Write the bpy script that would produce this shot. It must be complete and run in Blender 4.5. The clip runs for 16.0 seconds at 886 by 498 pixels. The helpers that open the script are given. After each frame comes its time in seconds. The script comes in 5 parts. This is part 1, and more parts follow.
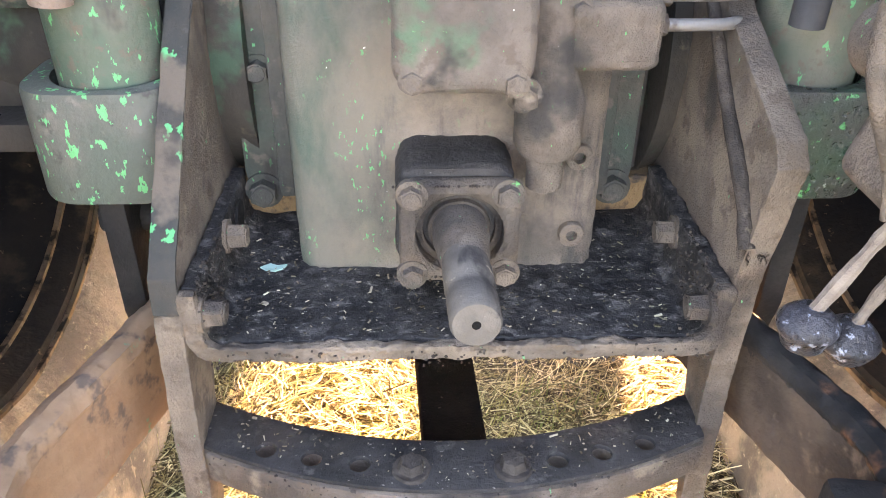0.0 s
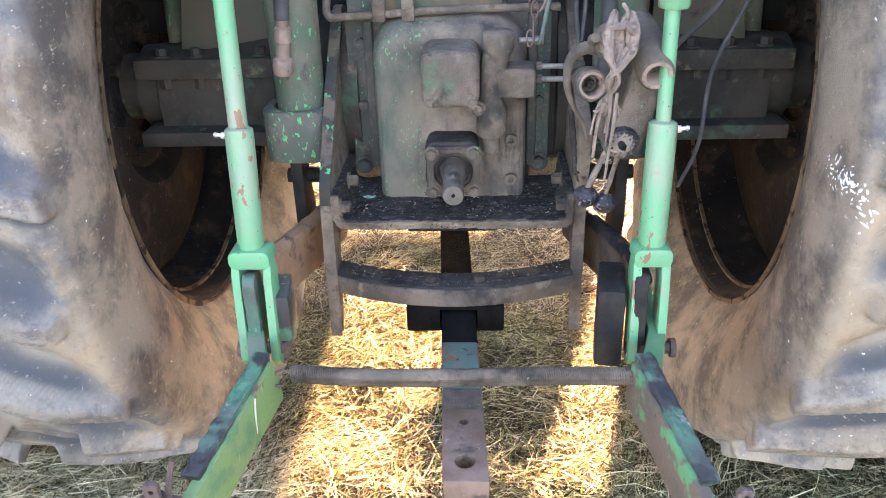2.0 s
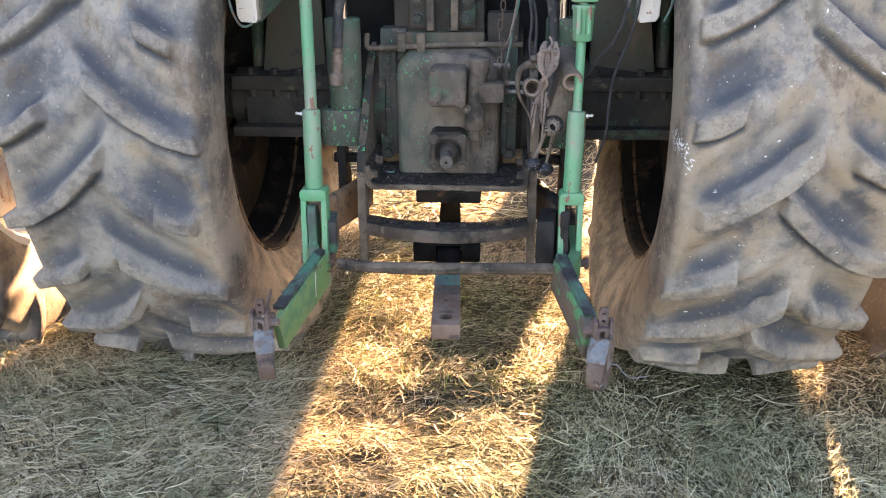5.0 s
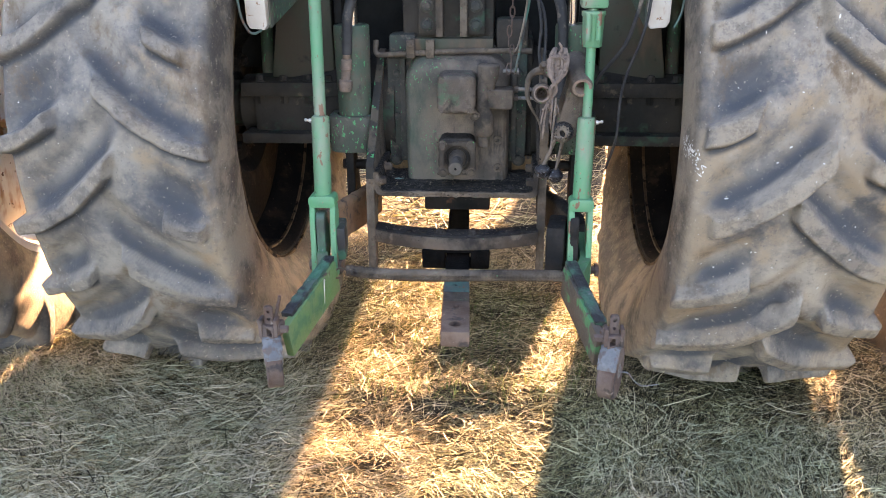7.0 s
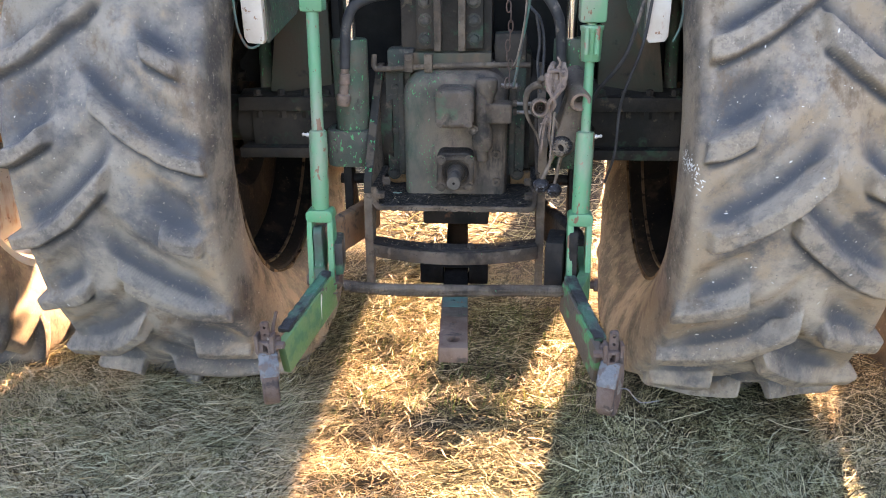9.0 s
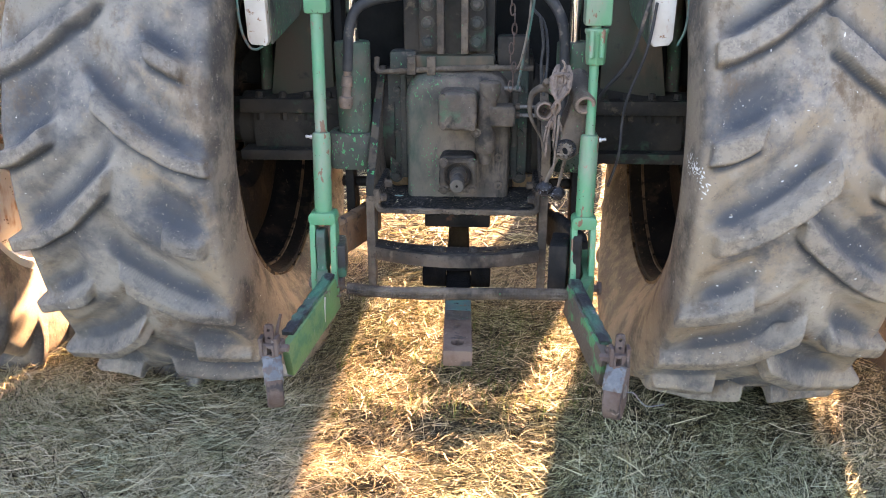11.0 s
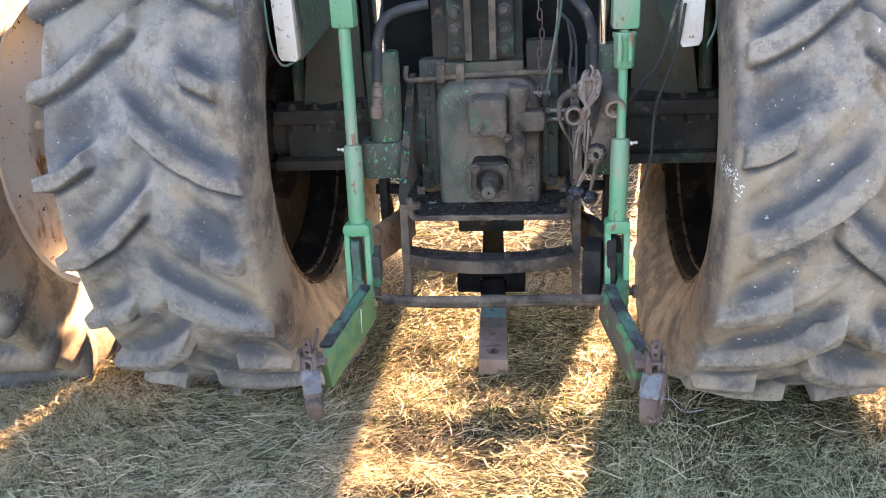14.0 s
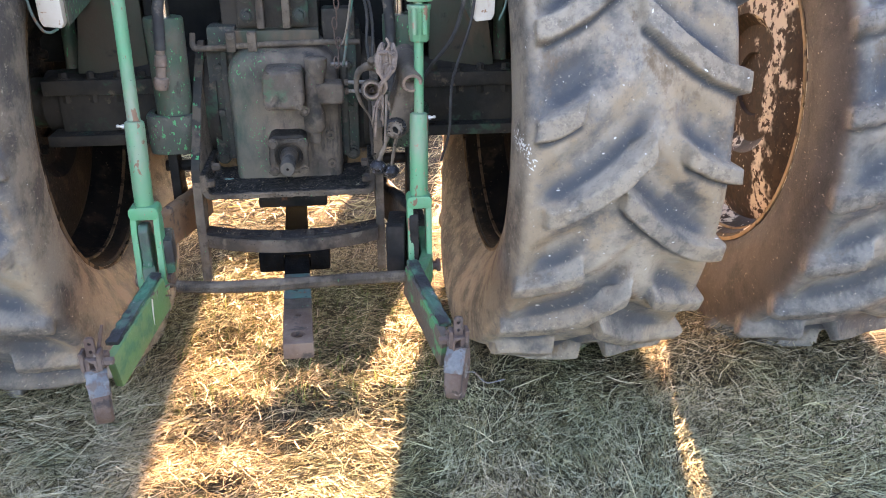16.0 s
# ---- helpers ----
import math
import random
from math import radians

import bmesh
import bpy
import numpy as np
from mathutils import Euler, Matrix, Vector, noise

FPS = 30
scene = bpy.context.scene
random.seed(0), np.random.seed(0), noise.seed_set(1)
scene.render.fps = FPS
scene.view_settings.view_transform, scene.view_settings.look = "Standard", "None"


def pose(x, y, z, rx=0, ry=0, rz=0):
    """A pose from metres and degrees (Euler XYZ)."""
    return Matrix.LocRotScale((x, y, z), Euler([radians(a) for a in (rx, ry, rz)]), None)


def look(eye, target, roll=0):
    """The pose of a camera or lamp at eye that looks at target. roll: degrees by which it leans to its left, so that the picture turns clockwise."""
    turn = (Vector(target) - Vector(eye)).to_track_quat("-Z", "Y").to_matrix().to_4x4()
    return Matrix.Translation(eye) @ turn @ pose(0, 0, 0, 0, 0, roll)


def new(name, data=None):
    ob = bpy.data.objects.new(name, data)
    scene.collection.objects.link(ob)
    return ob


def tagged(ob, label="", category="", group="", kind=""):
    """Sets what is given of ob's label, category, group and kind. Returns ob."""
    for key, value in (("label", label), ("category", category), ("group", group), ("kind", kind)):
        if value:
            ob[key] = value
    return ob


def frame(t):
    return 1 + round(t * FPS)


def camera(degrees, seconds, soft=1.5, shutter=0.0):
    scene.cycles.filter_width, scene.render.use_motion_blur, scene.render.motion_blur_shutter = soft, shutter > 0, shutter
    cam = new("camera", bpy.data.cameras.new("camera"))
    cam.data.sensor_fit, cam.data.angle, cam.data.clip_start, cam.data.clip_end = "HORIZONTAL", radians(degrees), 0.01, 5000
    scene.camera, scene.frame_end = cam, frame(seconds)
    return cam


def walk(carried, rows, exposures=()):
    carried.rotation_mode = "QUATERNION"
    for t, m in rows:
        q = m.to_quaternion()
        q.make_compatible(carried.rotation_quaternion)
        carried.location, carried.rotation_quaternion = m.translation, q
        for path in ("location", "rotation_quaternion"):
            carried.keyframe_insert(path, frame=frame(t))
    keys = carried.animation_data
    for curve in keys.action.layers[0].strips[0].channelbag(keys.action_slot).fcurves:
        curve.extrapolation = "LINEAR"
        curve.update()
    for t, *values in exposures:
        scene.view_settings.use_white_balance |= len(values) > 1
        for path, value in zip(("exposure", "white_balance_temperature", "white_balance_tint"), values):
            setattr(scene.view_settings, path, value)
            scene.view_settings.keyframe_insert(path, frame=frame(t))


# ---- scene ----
cam = camera(58.3, 16.0, soft=0.95)
PATH = [
    (0, (-0.046, -0.426, 1.13), (0.021, 1.271, 0.074), 0.6),
    (0.5, (-0.045, -0.414, 1.108), (-0.023, 1.238, -0.019), 0.1),
    (1, (-0.034, -0.509, 1.156), (-0.001, 1.174, 0.075), 0.5),
    (1.5, (0.017, -0.958, 1.255), (-0.008, 0.822, 0.343), -1.4),
    (2, (0.057, -1.338, 1.356), (-0.047, 0.444, 0.454), -1.9),
    (2.5, (0.058, -1.723, 1.405), (-0.022, 0.099, 0.583), -1.7),
    (3, (0.101, -1.928, 1.418), (-0.004, -0.091, 0.633), -0.5),
    (3.5, (0.147, -2.103, 1.418), (0.009, -0.258, 0.656), -0.3),
    (4, (0.154, -2.158, 1.409), (0.017, -0.313, 0.65), -0.5),
    (6.5, (0.15, -2.15, 1.396), (-0.002, -0.299, 0.654), -0.6),
    (7, (0.149, -2.148, 1.396), (-0.01, -0.296, 0.657), -0.7),
    (7.5, (0.155, -2.143, 1.396), (-0.008, -0.291, 0.66), -0.9),
    (8, (0.158, -2.137, 1.402), (-0.002, -0.282, 0.672), -0.8),
    (8.5, (0.155, -2.135, 1.399), (-0.005, -0.275, 0.68), -0.7),
    (9, (0.151, -2.133, 1.395), (-0.007, -0.269, 0.687), -0.7),
    (11.5, (0.12, -2.127, 1.39), (-0.005, -0.257, 0.691), -0.0),
    (12, (0.121, -2.117, 1.39), (0.012, -0.248, 0.686), 0.3),
    (12.5, (0.12, -2.113, 1.396), (-0.028, -0.253, 0.677), -0.1),
    (13, (0.121, -2.098, 1.404), (-0.036, -0.255, 0.643), -0.2),
    (13.5, (0.136, -2.087, 1.413), (-0.028, -0.248, 0.644), -2.0),
    (14, (0.139, -2.126, 1.434), (-0.1, -0.273, 0.721), -3.1),
    (14.5, (0.151, -2.121, 1.416), (-0.012, -0.27, 0.676), -0.1),
    (15, (0.189, -2.125, 1.447), (0.204, -0.276, 0.683), -3.7),
    (15.5, (0.182, -2.069, 1.451), (0.304, -0.272, 0.581), -1.0),
    (16, (0.17, -2.07, 1.46), (0.392, -0.258, 0.643), 0.1),
]
EXPOSURES = [(0.0, 6.0, 8250, 30), (0.6, 6.0, 8050, 30), (1.0, 6.16, 7650, 20), (1.5, 5.76, 7350, 32), (2.0, 5.23, 7350, 28), (2.5, 4.80, 7350, 26), (3.0, 4.58, 7350, 24), (3.5, 4.42, 7450, 26), (4.2, 4.36, 7450, 26), (9.0, 4.29, 7350, 26), (16.0, 4.42, 7050, 26)]
walk(cam, [(t, look(eye, target, roll)) for t, eye, target, roll in PATH], EXPOSURES)

# ---- light ----
SUN_SIDE, SUN_UP = 11.5, 12.0        # degrees: to the right of straight ahead, above the horizon
world = bpy.data.worlds.new("sky")
scene.world = world
world.use_nodes = True
wn = world.node_tree
sky = wn.nodes.new("ShaderNodeTexSky")
sky.sky_type = "NISHITA"
sky.sun_disc = False
sky.sun_elevation = radians(SUN_UP + 8)
sky.sun_rotation = radians(SUN_SIDE)
wn.links.new(sky.outputs[0], wn.nodes["Background"].inputs[0])
wn.nodes["Background"].inputs[1].default_value = 0.055
lamp = bpy.data.lights.new("sun", "SUN")
lamp.energy, lamp.angle, lamp.color = 5.4, radians(1.0), (1.0, 0.64, 0.33)
sun = new("sun", lamp)
a, e = radians(SUN_SIDE), radians(SUN_UP)
sun.matrix_world = look((20 * math.sin(a) * math.cos(e), 20 * math.cos(a) * math.cos(e), 20 * math.sin(e)), (0, 0, 0))

# ---- materials ----


def nodes_of(name):
    m = bpy.data.materials.new(name)
    m.use_nodes = True
    return m, m.node_tree, m.node_tree.nodes["Principled BSDF"]


def noise_node(nt, scale, detail=4.0, rough=0.6, stretch=(1, 1, 1), where="Object", offset=0.0):
    co = nt.nodes.new("ShaderNodeTexCoord")
    mp = nt.nodes.new("ShaderNodeMapping")
    mp.inputs["Scale"].default_value = stretch
    mp.inputs["Location"].default_value = (offset, offset * 0.7, offset * 1.3)
    nz = nt.nodes.new("ShaderNodeTexNoise")
    nz.inputs["Scale"].default_value = scale
    nz.inputs["Detail"].default_value = detail
    nz.inputs["Roughness"].default_value = rough
    if where == "World":
        geo = nt.nodes.new("ShaderNodeNewGeometry")
        nt.links.new(geo.outputs["Position"], mp.inputs["Vector"])
    else:
        nt.links.new(co.outputs[where], mp.inputs["Vector"])
    nt.links.new(mp.outputs[0], nz.inputs["Vector"])
    return nz.outputs["Fac"]


def step_node(nt, value, low, high):
    r = nt.nodes.new("ShaderNodeMapRange")
    r.interpolation_type = "SMOOTHSTEP"
    r.inputs["From Min"].default_value = low
    r.inputs["From Max"].default_value = high
    nt.links.new(value, r.inputs["Value"])
    return r.outputs["Result"]


def mix_node(nt, fac, one, two):
    m = nt.nodes.new("ShaderNodeMix")
    m.data_type = "RGBA"
    if isinstance(fac, float):
        m.inputs[0].default_value = fac
    else:
        nt.links.new(fac, m.inputs[0])
    for value, slot in ((one, m.inputs[6]), (two, m.inputs[7])):
        if isinstance(value, tuple):
            slot.default_value = (*value, 1)
        else:
            nt.links.new(value, slot)
    return m.outputs[2]


def bump_node(nt, height, bsdf, strength=0.3, distance=0.004):
    b = nt.nodes.new("ShaderNodeBump")
    b.inputs["Strength"].default_value = strength
    b.inputs["Distance"].default_value = distance
    nt.links.new(height, b.inputs["Height"])
    nt.links.new(b.outputs[0], bsdf.inputs["Normal"])


def layered(name, base, second, layers=(), rough=0.7, metal=0.0, broad=9.0, fine=90.0, bump=0.3, spread=(0.35, 0.65), where="World", gloss=0.3):
    """A worn surface: two broad tones, then layers of (colour, scale, low, high, stretch) over them, and a fine relief."""
    m, nt, bsdf = nodes_of(name)
    col = mix_node(nt, step_node(nt, noise_node(nt, broad, 5, 0.62, where=where), *spread), base, second)
    for i, (tone, scale, low, high, stretch) in enumerate(layers):
        f = step_node(nt, noise_node(nt, scale, 4, 0.6, stretch, where, 3.1 + 2.3 * i), low, high)
        col = mix_node(nt, f, col, tone)
    nt.links.new(col, bsdf.inputs["Base Color"])
    bsdf.inputs["Metallic"].default_value = metal
    bsdf.inputs["Specular IOR Level"].default_value = gloss
    grain = noise_node(nt, fine, 5, 0.65, where=where)
    r = nt.nodes.new("ShaderNodeMapRange")
    r.inputs["To Min"].default_value = max(0.05, rough - 0.14)
    r.inputs["To Max"].default_value = min(1.0, rough + 0.14)
    nt.links.new(grain, r.inputs["Value"])
    nt.links.new(r.outputs[0], bsdf.inputs["Roughness"])
    bump_node(nt, grain, bsdf, bump)
    return m


ONE = (1, 1, 1)
GREEN, DUST, RUST, BONE = (0.05, 0.30, 0.10), (0.30, 0.24, 0.18), (0.16, 0.075, 0.04), (0.75, 0.74, 0.68)
case_grime = layered("grimy_case", (0.0378, 0.0405, 0.0369), (0.0792, 0.0702, 0.0576),
                     [((0.036, 0.058, 0.047), 6, 0.48, 0.68, ONE), ((0.17, 0.13, 0.10), 5, 0.58, 0.75, ONE), ((0.10, 0.085, 0.07), 40, 0.55, 0.68, ONE), ((0.06, 0.30, 0.12), 150, 0.66, 0.68, (1, 1, 0.5)), ((0.025, 0.023, 0.021), 13, 0.60, 0.72, (1, 1, 0.6)), (BONE, 170, 0.755, 0.78, ONE)], 0.75, 0.0, 7, 130, 0.6)
case_dusty = layered("dusty_casting", (0.0831, 0.0708, 0.0587), (0.1716, 0.1351, 0.1052),
                     [((0.11, 0.088, 0.07), 45, 0.5, 0.62, ONE), ((0.08, 0.30, 0.11), 120, 0.665, 0.685, (1, 1, 0.55)), ((0.04, 0.036, 0.032), 11, 0.56, 0.72, ONE), ((0.20, 0.165, 0.135), 24, 0.60, 0.72, ONE), (BONE, 170, 0.75, 0.77, ONE)], 0.8, 0.0, 9, 330, 1.0)
plate_grime = layered("plate_grime", (0.0746, 0.0609, 0.0493), (0.1779, 0.14, 0.1056),
                      [((0.10, 0.078, 0.058), 30, 0.5, 0.62, ONE), ((0.038, 0.032, 0.028), 10, 0.53, 0.70, (1, 1, 0.7)), ((0.21, 0.165, 0.12), 17, 0.64, 0.76, ONE), ((0.08, 0.28, 0.13), 110, 0.70, 0.72, (1, 1, 0.5))], 0.82, 0.0, 8, 260, 1.0)
green_chipped = layered("chipped_green_paint", (0.050, 0.088, 0.060), (0.112, 0.105, 0.083),
                        [((0.18, 0.15, 0.112), 5, 0.54, 0.75, (1, 1, 0.4)), ((0.045, 0.042, 0.038), 16, 0.60, 0.70, (1, 1, 0.5)), ((0.10, 0.085, 0.065), 60, 0.58, 0.68, ONE), ((0.07, 0.32, 0.13), 100, 0.62, 0.65, (1, 1, 0.5))], 0.62, 0.0, 7, 120, 0.45)
green_bright = layered("bright_green_paint", (0.062, 0.265, 0.130), (0.100, 0.245, 0.140),
                       [((0.20, 0.235, 0.175), 9, 0.50, 0.68, (1, 1, 0.4)), ((0.17, 0.09, 0.055), 26, 0.60, 0.63, (1, 1, 0.5)), ((0.25, 0.17, 0.12), 55, 0.64, 0.68, (1, 1, 0.5)), ((0.05, 0.05, 0.04), 110, 0.67, 0.69, ONE)], 0.5, 0.0, 8, 140, 0.3, gloss=0.5)
link_plate_green = layered("yellow_green_link_plate", (0.095, 0.205, 0.075), (0.125, 0.19, 0.085),
    [((0.10, 0.07, 0.05), 18, 0.63, 0.68, ONE), ((0.06, 0.15, 0.075), 9, 0.52, 0.62, ONE), ((0.24, 0.26, 0.19), 40, 0.66, 0.72, (1, 1, 0.3))], 0.5, 0.0, 8, 120, 0.25)
green_link = layered("worn_green_link", (0.055, 0.20, 0.085), (0.075, 0.155, 0.09),
                     [((0.15, 0.18, 0.125), 9, 0.52, 0.7, ONE), (RUST, 28, 0.62, 0.66, ONE), ((0.035, 0.04, 0.036), 18, 0.60, 0.68, ONE)], 0.6, 0.0, 9, 120, 0.4)
teal_worn = layered("worn_teal_paint", (0.05, 0.15, 0.12), (0.085, 0.10, 0.092),
                    [((0.055, 0.055, 0.052), 14, 0.50, 0.62, (1, 0.6, 1)), ((0.14, 0.125, 0.105), 26, 0.56, 0.68, ONE), (RUST, 24, 0.62, 0.68, ONE), ((0.02, 0.02, 0.02), 60, 0.62, 0.68, ONE)], 0.65, 0.0, 12, 130, 0.4)
chipped_grey = layered("dusty_grey_with_green_chips", (0.062, 0.078, 0.062), (0.098, 0.094, 0.078),
                       [((0.070, 0.085, 0.068), 7, 0.50, 0.66, ONE), ((0.16, 0.135, 0.11), 18, 0.60, 0.74, ONE), ((0.05, 0.046, 0.042), 30, 0.60, 0.70, ONE), ((0.07, 0.33, 0.13), 105, 0.60, 0.63, (1, 1, 0.5))], 0.72, 0.0, 8, 130, 0.5)
dirt_brown = layered("packed_brown_dirt", (0.20, 0.125, 0.062), (0.13, 0.085, 0.048), [((0.06, 0.045, 0.035), 30, 0.55, 0.68, ONE)], 0.9, 0.0, 14, 140, 0.9)
tip_rust = layered("brown_rust", (0.125, 0.078, 0.056), (0.18, 0.125, 0.095), [((0.06, 0.048, 0.042), 22, 0.55, 0.68, ONE), ((0.26, 0.20, 0.15), 50, 0.64, 0.72, ONE)], 0.75, 0.1, 12, 140, 0.6)
cover_dusty = layered("dusty_green_cover", (0.0918, 0.0778, 0.0648), (0.1836, 0.1458, 0.1166),
                      [((0.08, 0.125, 0.08), 13, 0.54, 0.68, ONE), ((0.11, 0.088, 0.07), 45, 0.5, 0.62, ONE), ((0.10, 0.33, 0.13), 130, 0.68, 0.70, ONE), ((0.04, 0.036, 0.032), 14, 0.60, 0.74, ONE), (BONE, 150, 0.74, 0.76, ONE)], 0.8, 0.0, 9, 330, 1.0)
shaft_dull = layered("dull_shaft_steel", (0.075, 0.067, 0.057), (0.115, 0.102, 0.086), [((0.045, 0.04, 0.036), 30, 0.55, 0.66, (1, 0.3, 1)), ((0.17, 0.145, 0.115), 60, 0.64, 0.70, ONE)], 0.75, 0.0, 14, 140, 0.4, gloss=0.12)
face_tan = layered("tan_shaft_face", (0.33, 0.268, 0.185), (0.26, 0.21, 0.148), [((0.10, 0.082, 0.06), 50, 0.62, 0.68, ONE)], 0.85, 0.0, 40, 200, 0.4, gloss=0.1)
edge_chipped = layered("chipped_green_edge", (0.034, 0.036, 0.034), (0.055, 0.048, 0.040), [((0.05, 0.29, 0.12), 30, 0.575, 0.605, (1, 1, 0.6)), ((0.10, 0.082, 0.064), 14, 0.50, 0.62, ONE), ((0.06, 0.055, 0.05), 40, 0.60, 0.68, ONE)], 0.85, 0.0, 12, 120, 0.4, gloss=0.08)
black_oily = layered("oily_black_grime", (0.010, 0.010, 0.010), (0.030, 0.028, 0.026),
                     [((0.075, 0.07, 0.064), 45, 0.53, 0.66, ONE), ((0.13, 0.12, 0.108), 110, 0.60, 0.66, (0.6, 1.6, 1)), ((0.20, 0.185, 0.165), 190, 0.665, 0.69, (1, 1.5, 1)), ((0.008, 0.008, 0.009), 70, 0.57, 0.66, ONE), (BONE, 120, 0.755, 0.765, (1, 1.5, 1))], 0.65, 0.0, 16, 170, 1.0)
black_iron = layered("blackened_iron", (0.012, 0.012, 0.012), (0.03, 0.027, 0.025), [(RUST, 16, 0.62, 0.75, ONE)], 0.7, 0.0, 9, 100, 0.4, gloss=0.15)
brown_arm = layered("brown_arm", (0.20, 0.12, 0.07), (0.28, 0.18, 0.11), [((0.09, 0.065, 0.05), 24, 0.56, 0.68, ONE), ((0.12, 0.2, 0.12), 20, 0.66, 0.7, ONE)], 0.8, 0.0, 9, 120, 0.4)
arm_cap_green = layered("arm_cap_green", (0.045, 0.14, 0.09), (0.06, 0.065, 0.062), [((0.22, 0.22, 0.22), 30, 0.62, 0.70, ONE), ((0.03, 0.03, 0.031), 11, 0.47, 0.55, ONE)], 0.5, 0.1, 10, 120, 0.4)
rust_iron = layered("rusty_iron", (0.095, 0.062, 0.051), (0.15, 0.115, 0.10), [((0.05, 0.043, 0.042), 22, 0.53, 0.66, ONE), ((0.27, 0.225, 0.20), 40, 0.64, 0.72, ONE)], 0.75, 0.2, 12, 140, 0.6)
worn_steel = layered("worn_steel", (0.20, 0.19, 0.178), (0.125, 0.115, 0.105), [((0.08, 0.066, 0.056), 40, 0.54, 0.7, ONE), ((0.29, 0.265, 0.235), 60, 0.62, 0.72, (1, 4, 1))], 0.45, 0.25, 25, 200, 0.3, gloss=0.5)
crust = layered("caked_crust", (0.028, 0.024, 0.021), (0.065, 0.053, 0.043), [((0.10, 0.08, 0.06), 60, 0.6, 0.7, ONE)], 0.85, 0.0, 20, 150, 0.9, gloss=0.15)
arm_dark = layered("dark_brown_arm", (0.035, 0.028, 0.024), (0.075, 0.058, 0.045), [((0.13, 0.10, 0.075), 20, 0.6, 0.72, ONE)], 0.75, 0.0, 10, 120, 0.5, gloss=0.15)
link_dusty = layered("dusty_brown_link", (0.105, 0.082, 0.064), (0.075, 0.065, 0.054), [((0.065, 0.20, 0.09), 9, 0.56, 0.62, ONE), ((0.04, 0.036, 0.032), 22, 0.60, 0.70, ONE)], 0.7, 0.0, 10, 120, 0.4)
pale_wrap = layered("pale_grey_wrap", (0.105, 0.112, 0.120), (0.165, 0.168, 0.170), [((0.11, 0.09, 0.08), 45, 0.50, 0.62, (1, 1, 0.4)), ((0.18, 0.12, 0.10), 25, 0.56, 0.68, ONE)], 0.75, 0.0, 30, 150, 0.6)
chrome = layered("chrome_rod", (0.80, 0.80, 0.79), (0.72, 0.71, 0.70), (), 0.2, 1.0, 10, 90, 0.05, gloss=0.5)
hose_rubber = layered("hose_rubber", (0.03, 0.032, 0.035), (0.06, 0.06, 0.06), [((0.20, 0.17, 0.14), 20, 0.6, 0.75, ONE)], 0.65, 0.0, 15, 120, 0.2)
twine_fibre = layered("dirty_twine", (0.20, 0.165, 0.135), (0.12, 0.097, 0.08), [((0.06, 0.052, 0.048), 60, 0.56, 0.66, ONE)], 0.9, 0.0, 30, 300, 0.6)
grease_black = layered("greasy_black", (0.012, 0.012, 0.014), (0.035, 0.036, 0.042), [((0.20, 0.22, 0.26), 120, 0.60, 0.66, ONE)], 0.3, 0.0, 30, 120, 0.9)
wire_pale = layered("pale_wire", (0.45, 0.44, 0.42), (0.55, 0.53, 0.5), (), 0.5, 0.6, 30, 90, 0.1)
white_rusty = layered("rust_stained_white_paint", (0.60, 0.575, 0.53), (0.50, 0.44, 0.37), [((0.36, 0.17, 0.085), 14, 0.56, 0.68, (1, 1, 0.5)), ((0.28, 0.16, 0.10), 42, 0.61, 0.66, ONE)], 0.55, 0.0, 6, 120, 0.2, gloss=0.5)
dropping_white = layered("chalky_white", (0.70, 0.70, 0.67), (0.60, 0.60, 0.57), (), 0.8, 0.0, 60, 300, 0.2)
rim_white = layered("peeling_white_rim", (0.78, 0.76, 0.70), (0.70, 0.64, 0.54), [((0.40, 0.19, 0.07), 7, 0.56, 0.66, (1, 1, 0.45)), ((0.12, 0.07, 0.045), 38, 0.64, 0.68, ONE)], 0.6, 0.0, 4, 110, 0.25)
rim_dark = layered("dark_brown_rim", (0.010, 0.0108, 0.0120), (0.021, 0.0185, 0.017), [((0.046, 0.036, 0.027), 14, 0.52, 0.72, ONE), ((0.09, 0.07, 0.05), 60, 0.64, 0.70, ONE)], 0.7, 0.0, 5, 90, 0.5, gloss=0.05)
rim_dust_lit = layered("dusty_rim_with_lit_edge", (0.085, 0.060, 0.038), (0.17, 0.122, 0.080), [((0.02, 0.016, 0.013), 22, 0.5, 0.62, ONE)], 0.75, 0.0, 9, 110, 0.5, gloss=0.1)
shaded_glossy_green = layered("glossy_green_darkened_for_shade", (0.012, 0.035, 0.02), (0.03, 0.03, 0.026), [((0.05, 0.30, 0.10), 60, 0.63, 0.66, ONE), ((0.30, 0.33, 0.30), 150, 0.68, 0.71, ONE)], 0.3, 0.0, 18, 120, 1.0, gloss=0.6)
rim_tan = layered("tan_rim_with_lit_edge", (0.20, 0.15, 0.09), (0.34, 0.26, 0.16), [((0.06, 0.045, 0.03), 22, 0.55, 0.66, ONE)], 0.55, 0.0, 9, 110, 0.4)
guide_black = layered("dusty_black_grease", (0.020, 0.019, 0.018), (0.042, 0.038, 0.035), [((0.06, 0.054, 0.048), 60, 0.56, 0.68, ONE), ((0.17, 0.155, 0.135), 170, 0.67, 0.70, (1, 1.5, 1))], 0.75, 0.0, 18, 170, 0.9, gloss=0.2)
near_black = layered("near_black_with_flecks", (0.005, 0.005, 0.005), (0.009, 0.0085, 0.008), [((0.05, 0.045, 0.04), 120, 0.68, 0.72, ONE)], 0.85, 0.0, 20, 150, 0.8, gloss=0.02)
